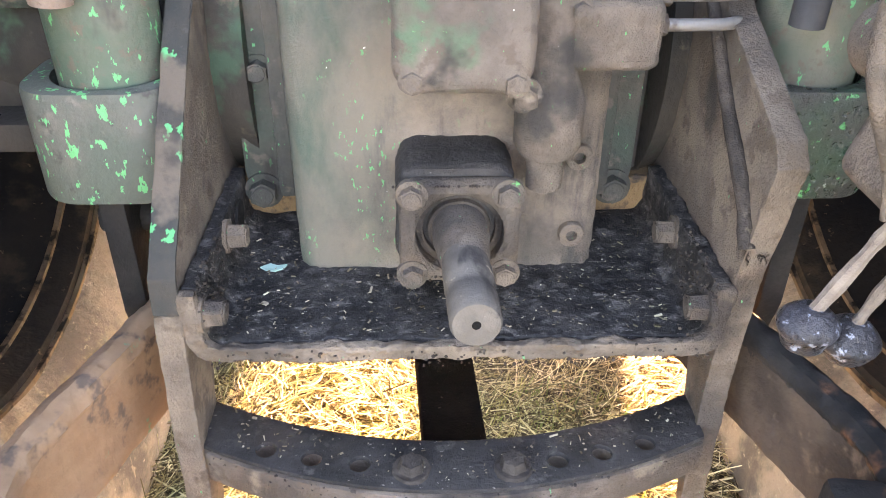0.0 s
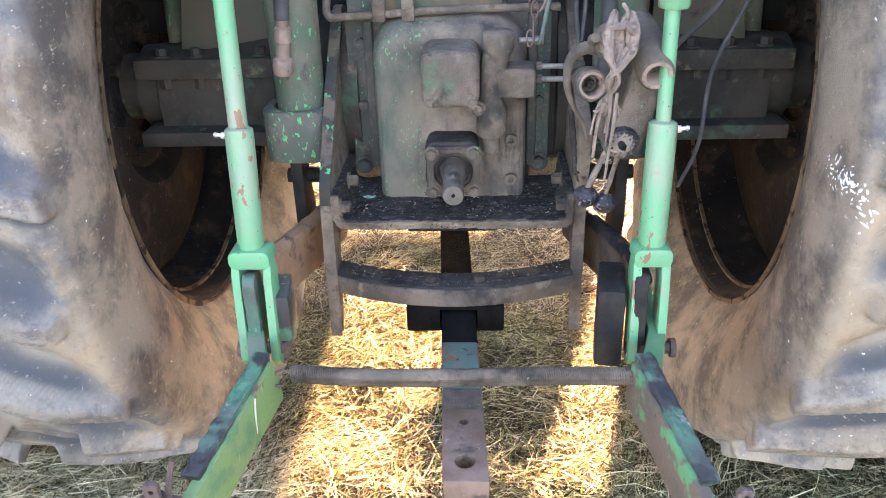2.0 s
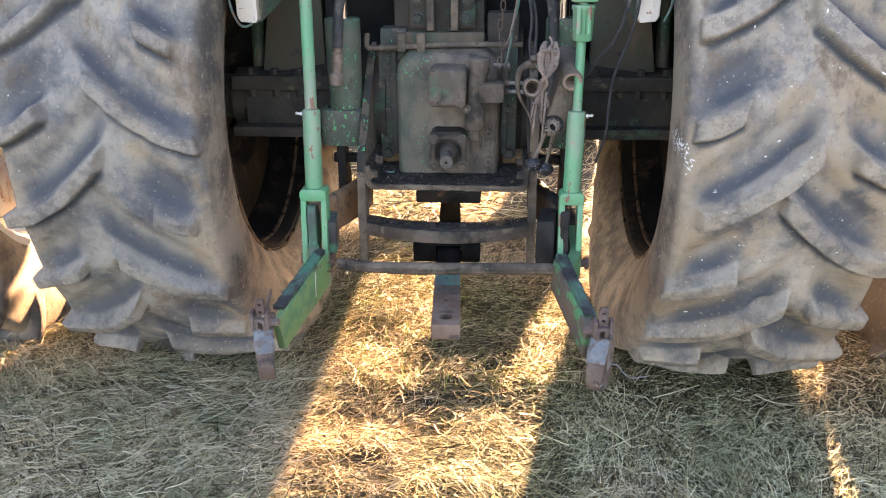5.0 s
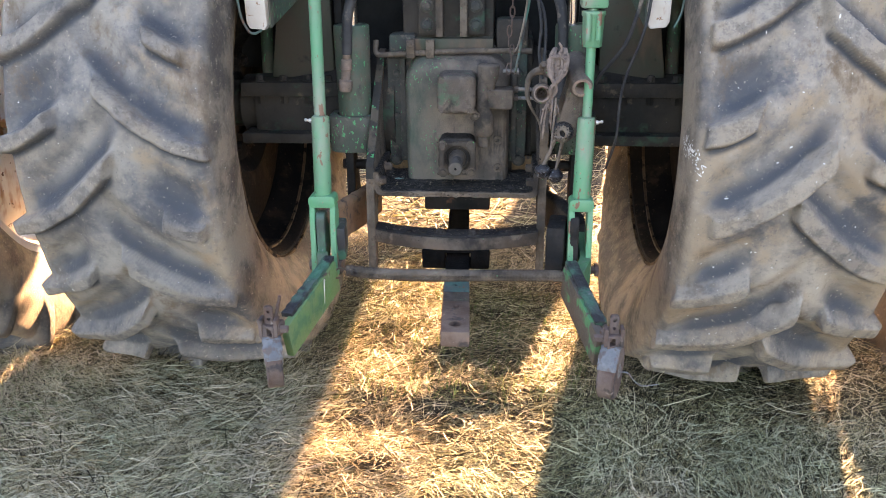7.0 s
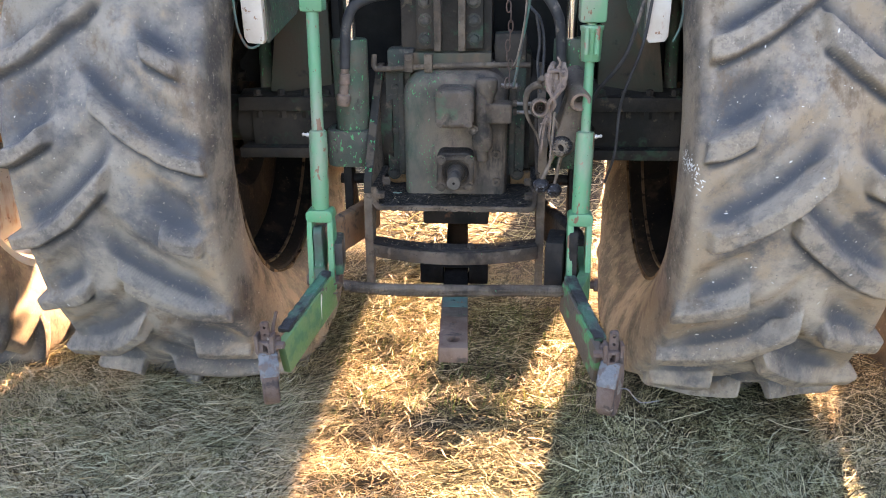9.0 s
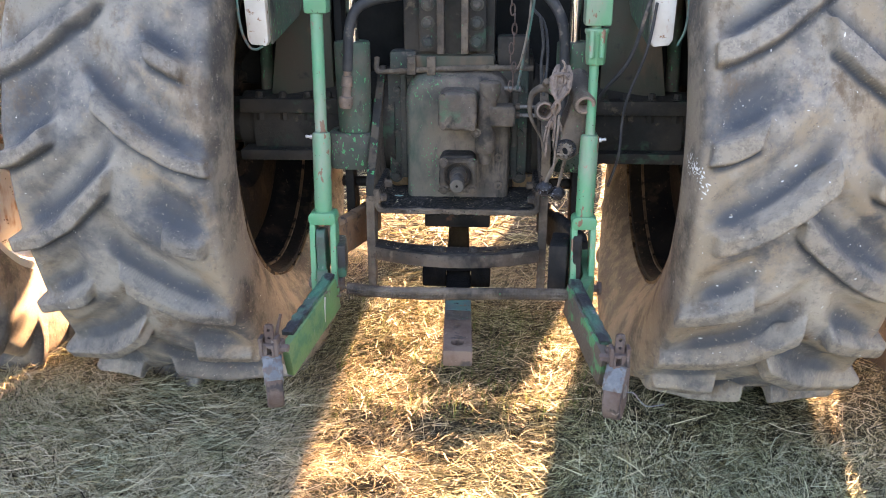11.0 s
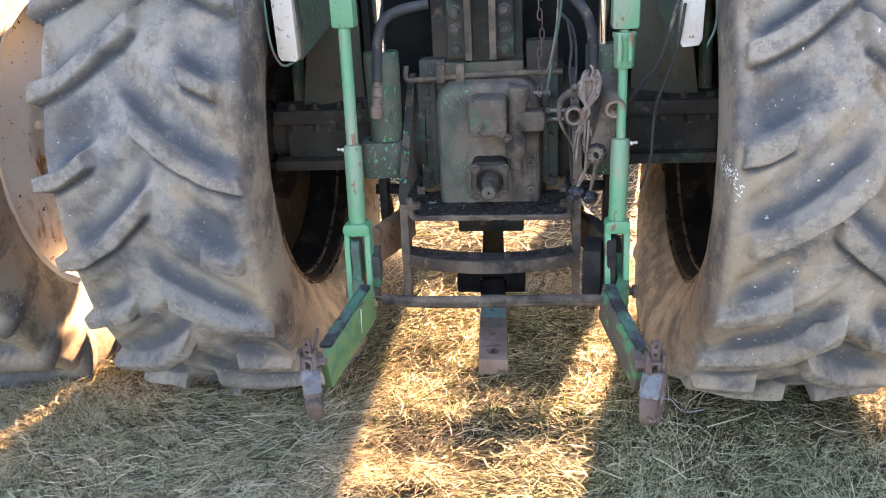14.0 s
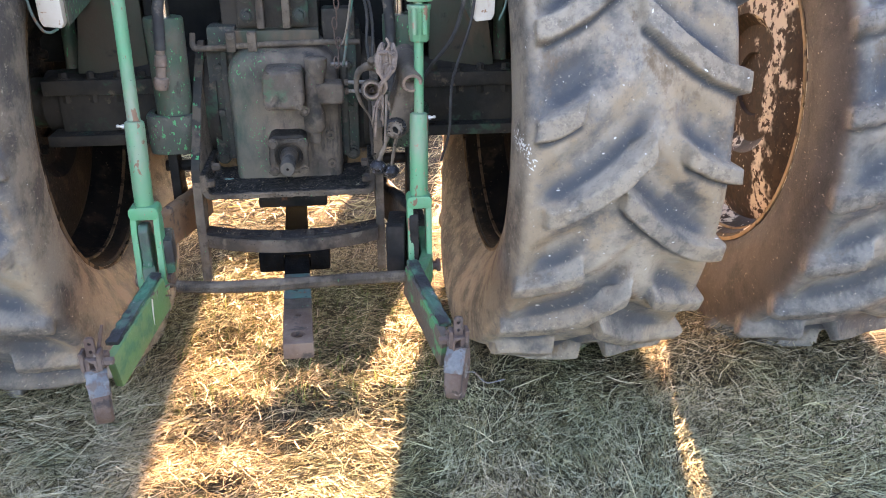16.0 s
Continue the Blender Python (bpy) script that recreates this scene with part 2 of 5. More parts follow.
rim_peeling = layered("brown_rim_with_peeling_white", (0.018, 0.016, 0.015), (0.034, 0.027, 0.023),
                      [((0.075, 0.052, 0.036), 30, 0.60, 0.66, ONE), ((0.74, 0.71, 0.62), 4.5, 0.49, 0.56, ONE), ((0.042, 0.03, 0.024), 34, 0.49, 0.55, ONE), ((0.70, 0.67, 0.58), 75, 0.67, 0.70, ONE)], 0.6, 0.0, 5, 110, 0.3)
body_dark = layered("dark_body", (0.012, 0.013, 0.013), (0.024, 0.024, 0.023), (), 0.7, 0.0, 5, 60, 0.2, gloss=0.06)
axle_grime = layered("axle_grime", (0.0265, 0.0256, 0.0232), (0.0546, 0.0472, 0.0397), [((0.042, 0.075, 0.052), 12, 0.56, 0.68, ONE), ((0.12, 0.095, 0.07), 25, 0.60, 0.74, ONE), (BONE, 170, 0.765, 0.785, ONE)], 0.75, 0.0, 6, 100, 0.5, gloss=0.15)
cloth_beige = layered("dirty_beige_cloth", (0.25, 0.19, 0.155), (0.15, 0.115, 0.095), [((0.09, 0.07, 0.06), 50, 0.57, 0.66, ONE)], 0.9, 0.0, 25, 260, 0.8)
fitting_pink = layered("dusty_pink_fitting", (0.27, 0.195, 0.155), (0.17, 0.13, 0.105), [((0.07, 0.06, 0.05), 40, 0.58, 0.68, ONE)], 0.75, 0.1, 30, 200, 0.4)
axle_brown = layered("brown_dusted_green", (0.0825, 0.063, 0.0465), (0.0638, 0.075, 0.0525), [((0.13, 0.092, 0.062), 8, 0.55, 0.7, (1, 1, 0.4)), ((0.03, 0.028, 0.025), 14, 0.6, 0.72, ONE)], 0.75, 0.0, 6, 100, 0.3)


def casting_material():
    """A cast case whose green paint survives at one side; the rest is brown dust and grime, streaked downwards."""
    m, nt, bsdf = nodes_of("half_painted_casting")
    geo = nt.nodes.new("ShaderNodeNewGeometry")
    sep = nt.nodes.new("ShaderNodeSeparateXYZ")
    nt.links.new(geo.outputs["Position"], sep.inputs[0])
    lean = nt.nodes.new("ShaderNodeMath")
    lean.operation = "MULTIPLY_ADD"
    nt.links.new(noise_node(nt, 9, 5, 0.65, (1, 1, 0.5), "World"), lean.inputs[0])
    lean.inputs[1].default_value = -0.22
    nt.links.new(sep.outputs[0], lean.inputs[2])
    paint = step_node(nt, lean.outputs[0], -0.10, -0.27)
    col = mix_node(nt, step_node(nt, noise_node(nt, 8, 6, 0.65, where="World"), 0.35, 0.65), (0.084, 0.074, 0.064), (0.225, 0.176, 0.138))
    col = mix_node(nt, step_node(nt, noise_node(nt, 22, 5, 0.65, (1, 1, 0.25), "World", 2.0), 0.52, 0.70), col, (0.045, 0.042, 0.040))
    green = mix_node(nt, step_node(nt, noise_node(nt, 12, 5, 0.65, (1, 1, 0.4), "World", 6.0), 0.34, 0.58), (0.055, 0.086, 0.066), (0.142, 0.130, 0.104))
    col = mix_node(nt, paint, col, green)
    chips = nt.nodes.new("ShaderNodeMath")
    chips.operation = "MULTIPLY"
    nt.links.new(step_node(nt, noise_node(nt, 170, 4, 0.65, (1, 1, 0.5), "World", 3.0), 0.60, 0.63), chips.inputs[0])
    nt.links.new(step_node(nt, noise_node(nt, 15, 3, 0.6, (1, 1, 0.6), "World", 8.0), 0.46, 0.56), chips.inputs[1])
    bright = nt.nodes.new("ShaderNodeMath")
    bright.operation = "MULTIPLY"
    nt.links.new(chips.outputs[0], bright.inputs[0])
    nt.links.new(step_node(nt, lean.outputs[0], -0.06, -0.20), bright.inputs[1])
    col = mix_node(nt, bright.outputs[0], col, (0.08, 0.36, 0.14))
    col = mix_node(nt, step_node(nt, noise_node(nt, 170, 3, 0.5, where="World", offset=4.0), 0.75, 0.77), col, BONE)
    nt.links.new(col, bsdf.inputs["Base Color"])
    bsdf.inputs["Roughness"].default_value = 0.72
    bsdf.inputs["Specular IOR Level"].default_value = 0.3
    bump_node(nt, noise_node(nt, 280, 6, 0.7, where="World"), bsdf, 0.9)
    return m


case_painted = casting_material()


def rubber_material(name, dust, lug_tone, lug_dark, dust_tone=(0.36, 0.285, 0.205), wall_tone=(0.235, 0.193, 0.148), wall_dark=(0.070, 0.062, 0.055), pale=(0.35, 0.332, 0.298)):
    """Dusty tractor rubber: blue-black base, tan dust in broad patches, scuffed tops of the lugs, and shade painted
    beside them.
    """
    m, nt, bsdf = nodes_of(name)
    col = mix_node(nt, step_node(nt, noise_node(nt, 3.6, 6, 0.65, offset=4.0), 0.40, 0.60), (0.088, 0.094, 0.105), pale)
    col = mix_node(nt, step_node(nt, noise_node(nt, 9, 6, 0.7, offset=7.0), 0.54, 0.78), col, (0.085, 0.100, 0.122))
    co = nt.nodes.new("ShaderNodeTexCoord")
    sep = nt.nodes.new("ShaderNodeSeparateXYZ")
    nt.links.new(co.outputs["Object"], sep.inputs[0])
    out = nt.nodes.new("ShaderNodeMath")
    out.operation = "ABSOLUTE"
    nt.links.new(sep.outputs[0], out.inputs[0])
    heap = nt.nodes.new("ShaderNodeMath")
    heap.operation = "MULTIPLY_ADD"
    nt.links.new(step_node(nt, out.outputs[0], 0.10, 0.24), heap.inputs[0])
    heap.inputs[1].default_value = 0.11
    nt.links.new(noise_node(nt, 4.3, 6, 0.66), heap.inputs[2])
    col = mix_node(nt, step_node(nt, heap.outputs[0], 0.60 - dust, 0.74 - dust), col, dust_tone)
    col = mix_node(nt, step_node(nt, noise_node(nt, 21, 5, 0.7, (1, 0.6, 1), offset=5.0), 0.58, 0.72), col, (0.25, 0.225, 0.195))
    col = mix_node(nt, step_node(nt, noise_node(nt, 30, 8, 0.8, (1, 0.7, 1), offset=3.0), 0.50, 0.84), col, (0.085, 0.088, 0.094))
    col = mix_node(nt, step_node(nt, noise_node(nt, 5.2, 7, 0.7, (1, 1, 0.6), offset=17.0), 0.54, 0.66), col, (0.165, 0.120, 0.082))
    wall = nt.nodes.new("ShaderNodeAttribute")
    wall.attribute_name = "wall"
    earth = mix_node(nt, step_node(nt, noise_node(nt, 6, 7, 0.72, offset=8.0), 0.40, 0.60), wall_tone, wall_dark)
    earth = mix_node(nt, step_node(nt, noise_node(nt, 40, 5, 0.7, offset=6.0), 0.58, 0.72), earth, tuple(1.15 * k for k in wall_tone))
    col = mix_node(nt, wall.outputs["Fac"], col, earth)
    crest = nt.nodes.new("ShaderNodeAttribute")
    crest.attribute_name = "crest"
    scuff = mix_node(nt, step_node(nt, noise_node(nt, 30, 6, 0.75, offset=2.0), 0.44, 0.62), lug_tone, lug_dark)
    weigh = nt.nodes.new("ShaderNodeMath")
    weigh.operation = "MULTIPLY"
    weigh.inputs[1].default_value = 0.62
    nt.links.new(crest.outputs["Fac"], weigh.inputs[0])
    col = mix_node(nt, weigh.outputs[0], col, scuff)
    # Shade in the creases beside the lugs is painted into the colour.
    lug_shade = nt.nodes.new("ShaderNodeAttribute")
    lug_shade.attribute_name = "lug_shade"
    patchy_shade = nt.nodes.new("ShaderNodeMath")
    patchy_shade.operation = "MULTIPLY"
    nt.links.new(lug_shade.outputs["Fac"], patchy_shade.inputs[0])
    nt.links.new(step_node(nt, noise_node(nt, 11, 5, 0.65, offset=1.0), 0.10, 0.44), patchy_shade.inputs[1])
    col = mix_node(nt, patchy_shade.outputs[0], col, (0.062, 0.069, 0.079))
    col = mix_node(nt, step_node(nt, noise_node(nt, 110, 5, 0.75, offset=12.0), 0.60, 0.74), col, (0.07, 0.072, 0.078))
    col = mix_node(nt, step_node(nt, noise_node(nt, 95, 5, 0.75, (1, 0.5, 1), offset=15.0), 0.60, 0.72), col, (0.46, 0.40, 0.32))
    col = mix_node(nt, step_node(nt, noise_node(nt, 75, 3, 0.5, offset=9.0), 0.755, 0.765), col, (0.70, 0.70, 0.67))
    nt.links.new(col, bsdf.inputs["Base Color"])
    bsdf.inputs["Roughness"].default_value = 0.62
    bsdf.inputs["Specular IOR Level"].default_value = 0.3
    bump_node(nt, noise_node(nt, 38, 10, 0.82), bsdf, 0.9, 0.006)
    return m


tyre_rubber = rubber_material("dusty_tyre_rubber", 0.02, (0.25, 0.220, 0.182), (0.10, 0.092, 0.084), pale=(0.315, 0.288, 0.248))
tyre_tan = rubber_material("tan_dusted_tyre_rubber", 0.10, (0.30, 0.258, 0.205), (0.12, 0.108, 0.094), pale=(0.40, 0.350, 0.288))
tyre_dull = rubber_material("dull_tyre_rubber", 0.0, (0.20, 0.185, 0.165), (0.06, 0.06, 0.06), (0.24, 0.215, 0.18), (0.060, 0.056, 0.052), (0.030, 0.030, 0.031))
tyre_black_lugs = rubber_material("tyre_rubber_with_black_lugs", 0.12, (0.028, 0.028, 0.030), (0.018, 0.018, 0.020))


def straw_material(name, tones, seed):
    m, nt, bsdf = nodes_of(name)
    geo = nt.nodes.new("ShaderNodeNewGeometry")
    ramp = nt.nodes.new("ShaderNodeValToRGB")
    ramp.color_ramp.interpolation = "LINEAR"
    while len(ramp.color_ramp.elements) < len(tones):
        ramp.color_ramp.elements.new(0.5)
    for i, tone in enumerate(tones):
        ramp.color_ramp.elements[i].position = i / (len(tones) - 1)
        ramp.color_ramp.elements[i].color = (*tone, 1)
    nt.links.new(geo.outputs["Random Per Island"], ramp.inputs[0])
    patch = step_node(nt, noise_node(nt, 1.7, 4, 0.6, where="World", offset=seed), 0.42, 0.62)
    tint = mix_node(nt, patch, (1.0, 0.97, 0.92), (0.78, 0.90, 0.80))
    mul = nt.nodes.new("ShaderNodeMix")
    mul.data_type, mul.blend_type = "RGBA", "MULTIPLY"
    mul.inputs[0].default_value = 1.0
    nt.links.new(ramp.outputs[0], mul.inputs[6])
    nt.links.new(tint, mul.inputs[7])
    nt.links.new(mul.outputs[2], bsdf.inputs["Base Color"])
    bsdf.inputs["Roughness"].default_value = 0.6
    bsdf.inputs["Specular IOR Level"].default_value = 0.25
    through_light = nt.nodes.new("ShaderNodeBsdfTranslucent")
    warm = nt.nodes.new("ShaderNodeMix")
    warm.data_type, warm.blend_type = "RGBA", "MULTIPLY"
    warm.inputs[0].default_value = 1.0
    nt.links.new(mul.outputs[2], warm.inputs[6])
    warm.inputs[7].default_value = (1.0, 0.93, 0.80, 1)
    nt.links.new(warm.outputs[2], through_light.inputs["Color"])
    both = nt.nodes.new("ShaderNodeMixShader")
    both.inputs[0].default_value = 0.24
    nt.links.new(bsdf.outputs[0], both.inputs[1])
    nt.links.new(through_light.outputs[0], both.inputs[2])
    nt.links.new(both.outputs[0], nt.nodes["Material Output"].inputs["Surface"])
    return m


# The near-black tones put shade between the stalks into the colour.
straw = straw_material("dry_straw", [(0.018, 0.014, 0.008), (0.09, 0.072, 0.038), (0.40, 0.325, 0.175), (0.84, 0.74, 0.53), (0.44, 0.395, 0.235), (0.11, 0.105, 0.06), (0.02, 0.017, 0.011)], 1.0)
grass_green = straw_material("green_blade", [(0.10, 0.17, 0.05), (0.17, 0.24, 0.08), (0.30, 0.30, 0.12)], 3.0)
# Thatch is coloured dark to stand for shade in the hay's gaps.
thatch = layered("hay_thatch", (0.030, 0.024, 0.016), (0.016, 0.014, 0.010), [((0.24, 0.20, 0.12), 70, 0.52, 0.62, (1, 3, 1)), ((0.05, 0.04, 0.025), 55, 0.58, 0.66, (3, 1, 1)), ((0.12, 0.14, 0.07), 3, 0.55, 0.7, ONE)], 0.95, 0.0, 12, 160, 0.9)

chaff_mat = straw_material("pale_chaff", [(0.05, 0.042, 0.03), (0.11, 0.095, 0.07), (0.20, 0.17, 0.125), (0.52, 0.48, 0.38)], 2.0)
pale_straw = straw_material("pale_straw", [(0.22, 0.18, 0.115), (0.52, 0.455, 0.32), (0.68, 0.61, 0.455), (0.76, 0.69, 0.52)], 6.0)
flake_teal = layered("teal_flake", (0.30, 0.48, 0.42), (0.24, 0.40, 0.35), (), 0.6, 0.0, 60, 200, 0.2)

# ---- mesh helpers ----
PLACE = {}
AT = Vector((0, 0, 0))               # where the part of the tractor now being built is set


def set_at(x=0.0, y=0.0, z=0.0):
    AT[:] = (x, y, z)


def part(name, bm, material, parent=None, label="", smooth=True, bevel=0.0, segments=2, caked=None):
    """Links a bmesh, written in world coordinates, as one mesh object whose origin is its middle, under its parent."""
    bmesh.ops.translate(bm, vec=AT, verts=bm.verts)
    if bevel:
        sharp = [ed for ed in bm.edges if len(ed.link_faces) == 2 and ed.calc_face_angle(0) > 0.6]
        bmesh.ops.bevel(bm, geom=sharp, offset=bevel, segments=segments, profile=0.6, affect="EDGES", clamp_overlap=True)
    if caked:
        cell, lump = caked
        bmesh.ops.triangulate(bm, faces=bm.faces)
        for _ in range(7):
            long = [ed for ed in bm.edges if ed.calc_length() > cell]
            if not long:
                break
            bmesh.ops.subdivide_edges(bm, edges=long, cuts=1)
            bmesh.ops.triangulate(bm, faces=[f for f in bm.faces if len(f.verts) > 3])
        bm.normal_update()
        for v in bm.verts:
            v.co += v.normal * lump * (noise.noise(v.co * 55) + 0.7 * noise.noise(v.co * 140) - 0.15)
    bmesh.ops.recalc_face_normals(bm, faces=bm.faces)
    lo = Vector([min(v.co[i] for v in bm.verts) for i in range(3)])
    hi = Vector([max(v.co[i] for v in bm.verts) for i in range(3)])
    mid = (lo + hi) / 2
    bmesh.ops.translate(bm, vec=-mid, verts=bm.verts)
    if smooth:
        for f in bm.faces:
            f.smooth = True
        for ed in bm.edges:
            if len(ed.link_faces) == 2 and ed.calc_face_angle(0) > 0.7:
                ed.smooth = False
    me = bpy.data.meshes.new(name)
    bm.to_mesh(me)
    bm.free()
    me.materials.append(material)
    ob = new(name, me)
    PLACE[ob.name] = mid
    if parent:
        ob.parent = parent
        ob.location = mid - PLACE[parent.name]
    else:
        ob.location = mid
    if label:
        ob["label"] = label
    return ob


def thing(name, where, label, category, group=""):
    ob = new(name)
    ob.location = where
    ob.empty_display_size = 0.1
    PLACE[ob.name] = Vector(where)
    return tagged(ob, label, category, group)


def holder(name, where, parent, label=""):
    """An Empty part that carries pieces of its own."""
    ob = new(name)
    ob.parent = parent
    ob.empty_display_size = 0.05
    where = Vector(where) + AT
    ob.location = where - PLACE[parent.name]
    PLACE[ob.name] = where
    if label:
        ob["label"] = label
    return ob


def box(bm, centre, size, turn=(0, 0, 0), taper=None):
    m = pose(*centre, *turn) @ Matrix.Diagonal((*size, 1))
    vs = bmesh.ops.create_cube(bm, size=1.0, matrix=Matrix())["verts"]
    if taper:
        for v in vs:
            if v.co.z > 0:
                v.co.x *= taper[0]
                v.co.y *= taper[1]
    bmesh.ops.transform(bm, matrix=m, verts=vs)
    return bm


def rod(bm, one, two, r, r2=None, seg=20, caps=True):
    one, two = Vector(one), Vector(two)
    way = two - one
    m = Matrix.Translation((one + two) / 2) @ way.to_track_quat("Z", "Y").to_matrix().to_4x4()
    bmesh.ops.create_cone(bm, cap_ends=caps, segments=seg, radius1=r, radius2=r if r2 is None else r2, depth=way.length, matrix=m)
    return bm


def lathe(bm, one, way, profile, seg=28, caps=True):
    """Turns (distance along, radius) pairs about the line from one along way."""
    q = Vector(way).to_track_quat("Z", "Y").to_matrix()
    rings = []
    for d, r in profile:
        rings.append([bm.verts.new(Vector(one) + q @ Vector((r * math.cos(2 * math.pi * i / seg), r * math.sin(2 * math.pi * i / seg), d))) for i in range(seg)])
    for a, b in zip(rings, rings[1:]):
        for i in range(seg):
            bm.faces.new((a[i], a[(i + 1) % seg], b[(i + 1) % seg], b[i]))
    if caps:
        bm.faces.new(rings[0][::-1])
        bm.faces.new(rings[-1])
    return bm


def smooth_line(points, per=8):
    """A Catmull-Rom line through the points."""
    ps = [Vector(p) for p in points]
    ps = [ps[0] * 2 - ps[1]] + ps + [ps[-1] * 2 - ps[-2]]
    out = []
    for i in range(1, len(ps) - 2):
        a, b, c, d = ps[i - 1:i + 3]
        for k in range(per):
            t = k / per
            out.append(0.5 * (2 * b + (c - a) * t + (2 * a - 5 * b + 4 * c - d) * t * t + (3 * b - a - 3 * c + d) * t ** 3))
    out.append(ps[-2])
    return out


def tube(bm, points, r, seg=10, per=8, wobble=0.0, closed_line=True):
    line = smooth_line(points, per) if per else [Vector(p) for p in points]
    rings = []
    up = Vector((0.13, 0.31, 0.94))
    for i, p in enumerate(line):
        way = (line[min(i + 1, len(line) - 1)] - line[max(i - 1, 0)]).normalized()
        side = way.cross(up).normalized()
        other = side.cross(way)
        rad = r(i / (len(line) - 1)) if callable(r) else r
        if wobble:
            rad *= 1 + wobble * noise.noise(p * 60)
        rings.append([bm.verts.new(p + rad * (math.cos(2 * math.pi * k / seg) * side + math.sin(2 * math.pi * k / seg) * other)) for k in range(seg)])
    for a, b in zip(rings, rings[1:]):
        for k in range(seg):
            bm.faces.new((a[k], a[(k + 1) % seg], b[(k + 1) % seg], b[k]))
    bm.faces.new(rings[0][::-1])
    bm.faces.new(rings[-1])
    return bm


def slab(bm, outline, axis, low, high):
    """A plate: an outline of (u, v) pairs, pushed out between low and high along axis 0 (u=y, v=z), 1 (u=x, v=z) or 2 (u=x, v=y)."""
    def at(u, v, w):
        return ((w, u, v), (u, w, v), (u, v, w))[axis]
    a = [bm.verts.new(at(u, v, low)) for u, v in outline]
    b = [bm.verts.new(at(u, v, high)) for u, v in outline]
    bm.faces.new(a)
    bm.faces.new(b[::-1])
    for i in range(len(outline)):
        j = (i + 1) % len(outline)
        bm.faces.new((a[i], b[i], b[j], a[j]))
    return bm


def pierced(ob, cutters):
    """Cuts the solids, given as bmeshes in world coordinates, out of a part."""
    for bm in cutters:
        bmesh.ops.translate(bm, vec=AT, verts=bm.verts)
        me = bpy.data.meshes.new("cutter")
        bm.to_mesh(me)
        bm.free()
        tool = new("cutter", me)
        mod = ob.modifiers.new("cut", "BOOLEAN")
        mod.operation, mod.object, mod.solver = "DIFFERENCE", tool, "EXACT"
        bpy.context.view_layer.update()
        got = bpy.data.meshes.new_from_object(ob.evaluated_get(bpy.context.evaluated_depsgraph_get()))
        ob.modifiers.remove(mod)
        ob.data = got
        bpy.data.objects.remove(tool)
    return ob


def rounded(cx, cy, w, h, r, n=5):
    out = []
    for sx, sy, a0 in ((1, 1, 0), (-1, 1, 90), (-1, -1, 180), (1, -1, 270)):
        for k in range(n + 1):
            a = radians(a0 + 90 * k / n)
            out.append((cx + sx * (w / 2 - r) + r * math.cos(a), cy + sy * (h / 2 - r) + r * math.sin(a)))
    return out


def bolt(where, way, r, h, parent, material, name="bolt", washer=True, label=""):
    """A hexagon head on a washer, standing out along way."""
    bm = bmesh.new()
    w, d = Vector(where), Vector(way).normalized()
    if washer:
        rod(bm, w - d * 0.003, w + d * 0.003, r * 1.35, seg=18)
    rod(bm, w, w + d * h, r, r * 0.97, seg=6)
    rod(bm, w + d * h * 0.9, w + d * (h + r * 0.12), r * 0.82, r * 0.7, seg=12)
    return part(name, bm, material, parent, label, caked=(max(0.005, r * 0.55), 0.0011))

# ---- ground ----


def ground_height(x, y):
    p = Vector((x, y, 0.0))
    z = 0.022 * noise.noise(p * 1.7) + 0.016 * noise.noise(p * 4.3 + Vector((7, 3, 1))) + 0.008 * noise.noise(p * 11)
    strip = math.exp(-((x + 0.05) / 0.42) ** 4 - ((y + 0.2) / 0.75) ** 4)
    wave = math.sin(y * 40 + 2.2 * noise.noise(Vector((x * 2.5, y * 1.5, 4.0))) + 3.0 * noise.noise(Vector((x * 5, y * 3, 8.0))))
    z += strip * (0.015 * wave * (0.6 + noise.noise(Vector((x * 4, y * 4, 2.0)))) + 0.036 * noise.noise(Vector((x * 4.6, y * 5.5, 11.0))))
    z += 0.10 * math.exp(-((x + 1.55) / 0.30) ** 2 - ((y + 0.05) / 0.5) ** 2)
    z += 0.04 * math.exp(-((x - 1.36) / 0.16) ** 2 - ((y - 0.15) / 0.3) ** 2)
    fade = max(0.0, 1.0 - max(0.0, abs(x) - 6) / 8 - max(0.0, abs(y) - 8) / 8)
    return z * fade


def build_ground():
    xs = [-400, -150, -60, -25, -12, -8, -6] + [-4.5 + 0.09 * i for i in range(41)] + [-0.81 + 0.03 * i for i in range(54)] + [0.81 + 0.09 * i for i in range(41)] + [6, 8, 12, 25, 60, 150, 400]
    ys = [-400, -150, -60, -25, -12, -8, -5] + [-3.5 + 0.09 * i for i in range(27)] + [-1.07 + 0.03 * i for i in range(64)] + [0.85 + 0.09 * i for i in range(60)] + [7.5, 10, 14, 25, 60, 150, 400]
    bm = bmesh.new()
    grid = [[bm.verts.new((x, y, ground_height(x, y))) for x in xs] for y in ys]
    for a, b in zip(grid, grid[1:]):
        for i in range(len(xs) - 1):
            bm.faces.new((a[i], a[i + 1], b[i + 1], b[i]))
    ob = part("ground", bm, thatch)
    return tagged(ob, "trampled field covered in cut dry hay", "ground", kind="structure")


build_ground()


